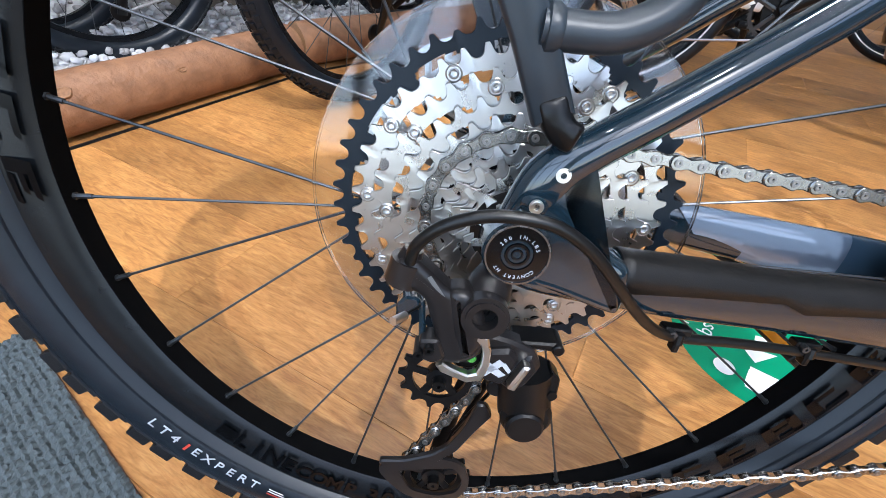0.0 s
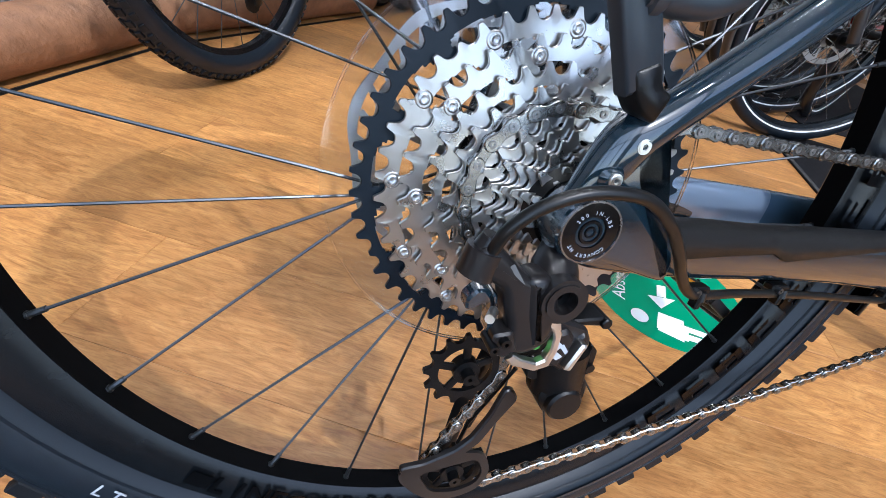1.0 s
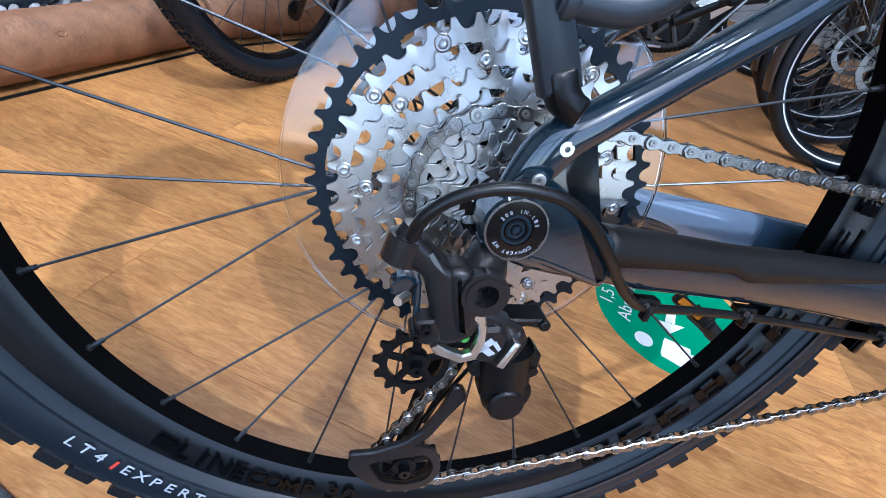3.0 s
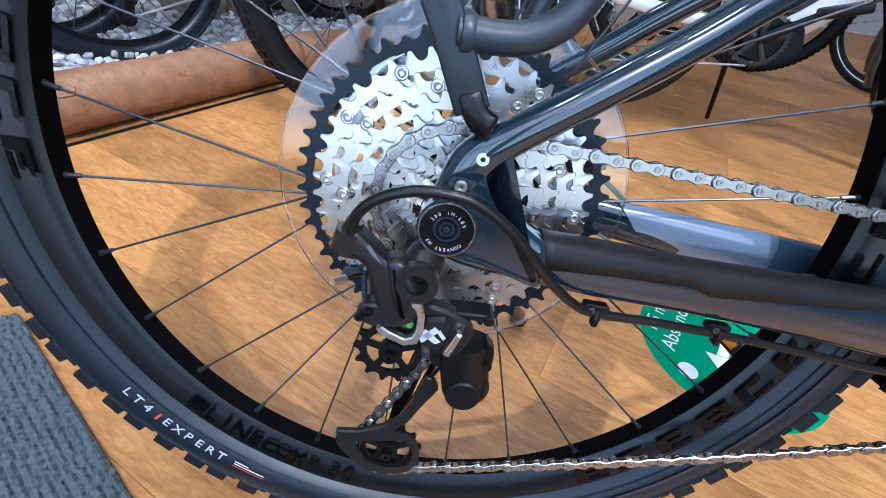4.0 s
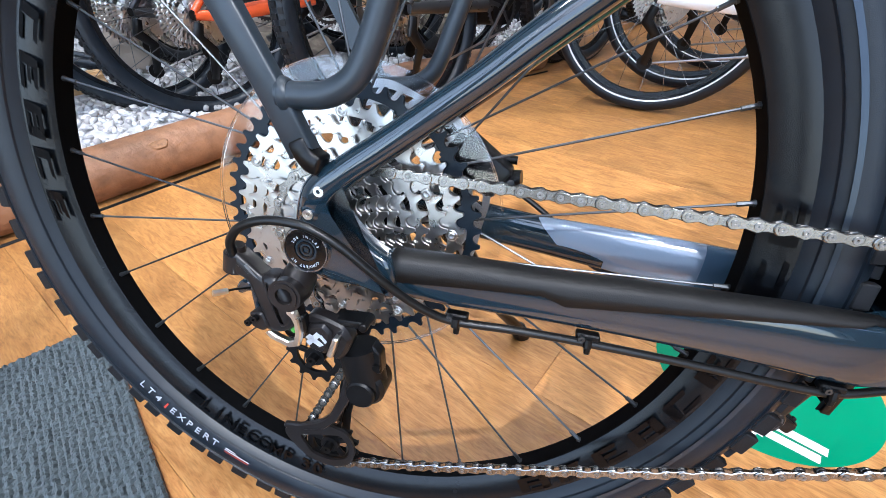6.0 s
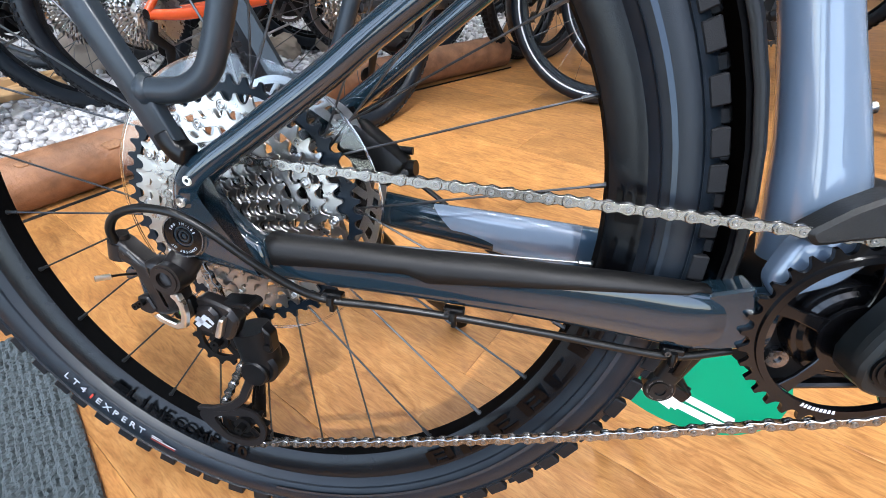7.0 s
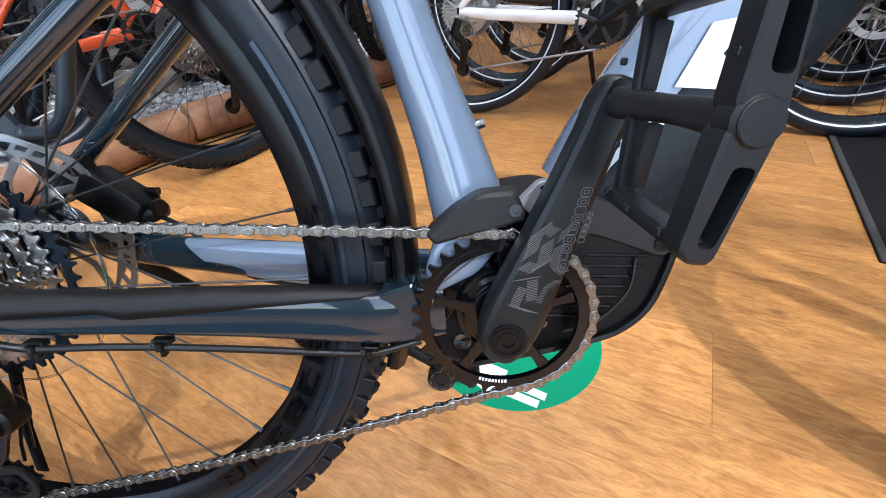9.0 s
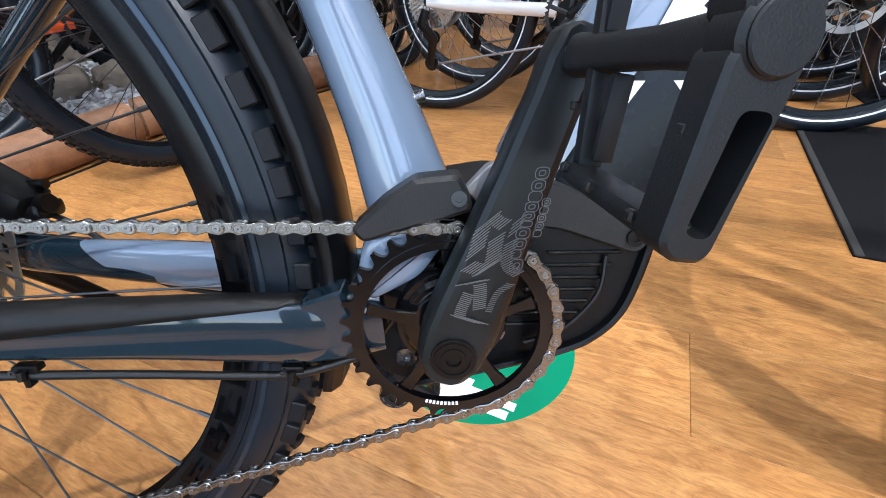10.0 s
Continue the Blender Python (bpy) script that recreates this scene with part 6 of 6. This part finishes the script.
# ---- parked bicycles ----
M_ORANGE = material("orange_red_gloss_paint", (0.62, 0.085, 0.02), 0.25, 0, 0.7, 0.05)
M_RED = material("red_gloss_paint", (0.45, 0.02, 0.02), 0.25, 0, 0.7, 0.05)
M_WHITE = material("white_gloss_paint", (0.80, 0.80, 0.78), 0.25, 0, 0.7, 0.03)
M_NIGHT = material("black_gloss_paint", (0.02, 0.02, 0.022), 0.3, 0, 0.5, 0.1)
M_STRIPE = material("white_reflex_stripe", (0.75, 0.76, 0.78), 0.45, 0, 0, 0.05)
M_MUD = material("grey_brown_mudguard", (0.085, 0.075, 0.068), 0.35, 0.2, 0.2, 0.15)


def simple_wheel(bike_ob, x, r, w, stripe, knobs, cog, name):
    hubz = r
    wh = new(name)
    wh.parent = bike_ob
    wh.matrix_basis = pose(x, 0, hubz)
    mid = r - w / 2
    t = part("tyre", lathe([(mid + w / 2 * math.cos(radians(a)), w / 2 * math.sin(radians(a))) for a in range(-180, 180, 30)], 72), M_TYRE, wh)
    if stripe:
        for s in (-1, 1):
            part("reflex_stripe", lathe([(mid - w * 0.20, s * w * 0.462), (mid - w * 0.30, s * w * 0.425), (mid - w * 0.30, s * w * 0.435), (mid - w * 0.20, s * w * 0.475)], 72), M_STRIPE, t)
    if knobs:
        v, f = [], []
        for i in range(90):
            for yy in (-0.8, -0.27, 0.27, 0.8):
                a = 2 * math.pi * (i + (0.5 if abs(yy) > 0.5 else 0)) / 90
                b = moved(box((0.007, w * 0.20, 0.013)), pose(0, 0, 0, 0, -math.degrees(a), 0) @ pose(mid + w / 2 * math.cos(yy), w / 2 * math.sin(yy), 0, 0, 0, math.degrees(yy)))
                k = len(v)
                v += b[0]
                f += [tuple(j + k for j in q) for q in b[1]]
        tagged(part("tread", (v, f), M_KNOB, t, sharp=0), kind="stuff")
    ro = r - w * 0.86
    part("rim", lathe([(ro + 0.004, -0.013), (ro + 0.004, 0.013), (ro - 0.018, 0.009), (ro - 0.018, -0.009)], 72), M_RIM, wh)
    part("hub", join(disc(0.016, -0.06, 0.06, 16), washer(0.01, 0.028, -0.022, -0.018, 20), washer(0.01, 0.028, 0.028, 0.032, 20)), M_BLACK, wh)
    for k in range(24):
        a = 2 * math.pi * k / 24
        s = -0.02 if k % 2 else 0.03
        ha = a + (1 if (k // 2) % 2 else -1) * 1.1
        part("spoke", tube([(0.026 * math.cos(ha), s, 0.026 * math.sin(ha)), ((ro - 0.016) * math.cos(a), 0, (ro - 0.016) * math.sin(a))], 0.0011, 5), M_SPOKE if not stripe else M_CHROME, wh)
    rot = part("brake_rotor", washer(0.072, 0.09, 0.044, 0.046, 36), M_ROTOR, wh)
    part("rotor_hub", washer(0.016, 0.036, 0.044, 0.046, 24), M_ROTOR, rot)
    for a in (0, 1.05, 2.1, 3.14, 4.19, 5.24):
        part("rotor_arm", tube([(0.03 * math.cos(a), 0.045, 0.03 * math.sin(a)), (0.075 * math.cos(a + 0.4), 0.045, 0.075 * math.sin(a + 0.4))], [(0.001, 0.004)] * 2, 6), M_ROTOR, rot)
    if cog:
        part("cassette", join(*[band(toothed(tt, tt * PITCH / 6.2832 + 0.003, tt * PITCH / 6.2832 - 0.003), ring_points(max(0.012, tt * PITCH / 6.2832 - 0.012), tt * 7), yy - 0.001, yy + 0.001) for tt, yy in ((cog, -0.022), (cog - 6, -0.027), (cog - 12, -0.032), (cog - 18, -0.037), (max(13, cog - 24), -0.042), (12, -0.050))]), M_COG, wh)
    return wh


def parked_bike(label, at, mat, r=0.362, w=0.058, stripe=False, knobs=True, cog=46, mudguards=False, stand=False, wheelbase=1.16, front=True, motor=True):
    b = thing("parked_bicycle", label, "bicycle", at, "parked bicycles")
    simple_wheel(b, 0, r, w, stripe, knobs, cog, "rear_wheel")
    if front:
        simple_wheel(b, wheelbase, r, w, stripe, knobs, 0, "front_wheel")
    bb = Vector((0.445, 0, 0.315))
    fr = new("frame")
    fr.parent = b
    for s in (-1, 1):
        part("chain_stay", tube(smooth_path([(0, 0.072 * s, r), (0.12, 0.068 * s, r - 0.01), (0.40, 0.04 * s, 0.325)]), [(0.009, 0.014), (0.010, 0.017), (0.012, 0.02)], 12), mat, fr)
        part("seat_stay", tube([(0, 0.072 * s, r + 0.01), (0.14, 0.06 * s, r + 0.15), (0.34, 0.03 * s, 0.72)], [0.011, 0.0095, 0.009], 12), mat, fr)
    part("seat_tube", tube([bb, (0.38, 0, 0.52), (0.31, 0, 0.78)], [0.024, 0.020, 0.018], 16), mat, fr)
    part("down_tube", tube([bb + Vector((0.03, 0, 0.0)), bb + Vector((0.10, 0, 0.06)), (0.86, 0, 0.72)], [(0.026, 0.034), (0.027, 0.036), (0.024, 0.03)], 16), mat, fr)
    part("top_tube", tube([(0.33, 0, 0.72), (0.84, 0, 0.80)], [0.019, 0.021], 16), mat, fr)
    part("head_tube", tube([(0.875, 0, 0.69), (0.83, 0, 0.84)], 0.024, 16), mat, fr)
    if motor:
        part("drive_unit", plate(rounded([(0.40, 0.33), (0.44, 0.375), (0.54, 0.37), (0.57, 0.30), (0.50, 0.255), (0.42, 0.26)], 0.02, 4), -0.045, 0.045), M_PLASTIC, b)
    if front:
        for s in (-1, 1):
            part("fork_leg", tube([(wheelbase, 0.06 * s, r), (wheelbase - 0.10, 0.06 * s, r + 0.25), (0.90, 0.05 * s, 0.70)], [0.018, 0.019, 0.016], 12), M_NIGHT, b)
        part("fork_crown", box((0.06, 0.15, 0.04), (0.895, 0, 0.70), 0.01), M_NIGHT, b)
    cr = new("crankset")
    cr.parent = b
    cr.matrix_basis = pose(bb.x, 0, bb.z)
    ro = toothed(38, 0.0795, 0.0735)
    part("chainring", join(band(ro, ring_points(0.064, len(ro)), -0.054, -0.051), *[tube([(0.012 * math.cos(a), -0.0525, 0.012 * math.sin(a)), (0.066 * math.cos(a), -0.0525, 0.066 * math.sin(a))], [(0.0018, 0.007)] * 2, 6) for a in (0.3, 1.55, 2.8, 4.06, 5.3)]), M_NIGHT, cr)
    part("crank_arm", tube([(0, -0.07, 0), (0.09, -0.078, 0.07), (0.135, -0.082, 0.105)], [(0.008, 0.016), (0.007, 0.012), (0.007, 0.012)], 12), M_BLACK, cr)
    part("crank_arm", tube([(0, 0.07, 0), (-0.09, 0.078, -0.07), (-0.135, 0.082, -0.105)], [(0.008, 0.016), (0.007, 0.012), (0.007, 0.012)], 12), M_BLACK, cr)
    part("pedal", moved(box((0.10, 0.09, 0.024), (0, 0, 0), 0.006), pose(0.135, -0.14, 0.105, 0, -20, 0)), M_PLASTIC, cr)
    part("pedal", moved(box((0.10, 0.09, 0.024), (0, 0, 0), 0.006), pose(-0.135, 0.14, -0.105, 0, -20, 0)), M_PLASTIC, cr)
    part("chain_run", join(tube([(0.0, -0.045, r + 0.045), (bb.x, -0.052, bb.z + 0.076)], [(0.0028, 0.004)] * 2, 6), tube([(0.0, -0.045, r - 0.19), (bb.x, -0.052, bb.z - 0.076)], [(0.0028, 0.004)] * 2, 6)), M_CHAINDARK, b)
    part("rear_derailleur", join(tube([(0.0, -0.085, r - 0.02), (-0.015, -0.09, r - 0.06), (0.02, -0.08, r - 0.10), (0.0, -0.06, r - 0.19)], [(0.010, 0.014), (0.010, 0.018), (0.012, 0.016), (0.004, 0.012)], 10), disc(0.024, -0.05, -0.044, 13, (0.0, r - 0.185)), disc(0.022, -0.05, -0.044, 13, (0.01, r - 0.105))), M_BLACK, b)
    if mudguards:
        for x0, a0, a1 in ((0.0, -8, 200), (wheelbase, 20, 205)):
            v, f = [], []
            for i in range(25):
                a = radians(a0 + (a1 - a0) * i / 24)
                for rr, y in ((r + 0.008, -0.032), (r + 0.016, -0.018), (r + 0.018, 0), (r + 0.016, 0.018), (r + 0.008, 0.032)):
                    v.append((x0 + rr * math.cos(a), y, r + rr * math.sin(a)))
            for i in range(24):
                for k in range(4):
                    f.append((i * 5 + k, i * 5 + k + 1, i * 5 + k + 6, i * 5 + k + 5))
            part("mudguard", (v, f), M_MUD, b).modifiers.new("thick", "SOLIDIFY").thickness = 0.002
    if stand:
        part("kickstand", join(tube([(0.40, 0.06, 0.27), (0.42, 0.10, 0.20), (0.46, 0.20, 0.008)], [0.011, 0.009, 0.008], 10), box((0.05, 0.05, 0.02), (0.40, 0.05, 0.26), 0.004)), M_BLACK, b)
    return b


# the one with the knobbly rear tyre in front of the log
dark = parked_bike("black mountain bike with knobbly tyres standing before the log", pose(-0.30, 1.02, 0.0, -4, 0, 60), M_NIGHT)
orange = parked_bike("orange-red mountain bike standing on the gravel", pose(-0.99, 1.03, 0.022, -3, 0, 49), M_ORANGE, r=0.318, w=0.054, wheelbase=1.06, cog=51)
white = parked_bike("white electric trekking bike with mudguards and reflex stripes", pose(0.445, 1.37, 0, -3, 0, -18.7), M_WHITE, r=0.35, w=0.05, wheelbase=1.17, stripe=True, knobs=False, cog=40, mudguards=True, stand=True)
small = parked_bike("black mountain bike with a silver cassette on the gravel", pose(-1.25, 1.06, 0.024, -3, 0, 52), M_NIGHT, r=0.318, w=0.054, wheelbase=1.06, cog=51)
copy_thing(dark, pose(-1.40, 0.50, 0.035, -3, 0, 100))
copy_thing(dark, pose(0.16, 2.02, 0, -3, 0, 64))
copy_thing(dark, pose(-0.85, 1.95, 0.035, -3, 0, 50))
copy_thing(dark, pose(-1.9, 1.45, 0.035, -3, 0, 30))
trek = parked_bike("dark trekking bike with mudguards and reflex stripes on the floor", pose(0.62, 1.66, 0, -3, 0, -20), M_NIGHT, r=0.35, w=0.05, stripe=True, knobs=False, cog=40, mudguards=True)
copy_thing(trek, pose(0.82, 1.96, 0, -3, 0, -22))
copy_thing(trek, pose(3.45, 2.55, 0.006, -3, 0, 203))
red = parked_bike("red trekking bike standing on a black mat", pose(3.23, 2.105, 0.006, -3, 0, 203), M_RED, r=0.35, w=0.045, stripe=True, knobs=False, cog=40, motor=False)
copy_thing(red, pose(3.10, 1.72, 0.006, -3, 0, 203))
for i, x in enumerate((-1.6, -0.9, -0.2, 0.6, 1.3)):
    copy_thing((orange, dark, trek, dark, trek)[i], pose(x, 3.0 + 0.1 * (i % 2), 0.035 if x < 0 else 0.0, -3, 0, 50 if x < 0.3 else -40))


# ---- ceiling lamps ----
def glow(name, color, strength):
    m = bpy.data.materials.new(name)
    m.use_nodes = True
    nt = m.node_tree
    nt.nodes.remove(nt.nodes["Principled BSDF"])
    e = nt.nodes.new("ShaderNodeEmission")
    e.inputs[0].default_value, e.inputs[1].default_value = (*color, 1), strength
    nt.links.new(e.outputs[0], nt.nodes["Material Output"].inputs[0])
    return m


M_LAMP = glow("lamp_glow", (1.0, 0.97, 0.92), 122.0)
lamp = thing("ceiling_spotlight", "round white ceiling spotlight, switched on", "lamp", pose(0, 0, 0), "ceiling spotlights")
part("housing", lathe([(0.085, 0.0), (0.095, 0.0), (0.08, 0.14), (0.03, 0.17), (0.0005, 0.17), (0.0005, 0.15), (0.07, 0.13)], 28), M_WHITE, lamp, at=pose(0, 0, 0, 90))
part("diffuser", disc(0.084, 0.004, 0.008, 28), M_LAMP, lamp, "glowing lamp face", at=pose(0, 0, 0, 90))
spots = [(-1.6, 0.2), (-0.5, 0.3), (0.6, 0.2), (1.7, 0.3), (-1.0, 1.6), (0.2, 1.7), (1.4, 1.6), (-1.6, 3.0), (0.0, 3.0), (1.6, 3.0), (-0.9, -1.0), (0.3, -1.0), (1.3, -1.0)]
for i, (x, y) in enumerate(spots):
    m = pose(x, y, CEILING - 0.17)
    if i:
        copy_thing(lamp, m)
    else:
        lamp.matrix_basis = m

planks()
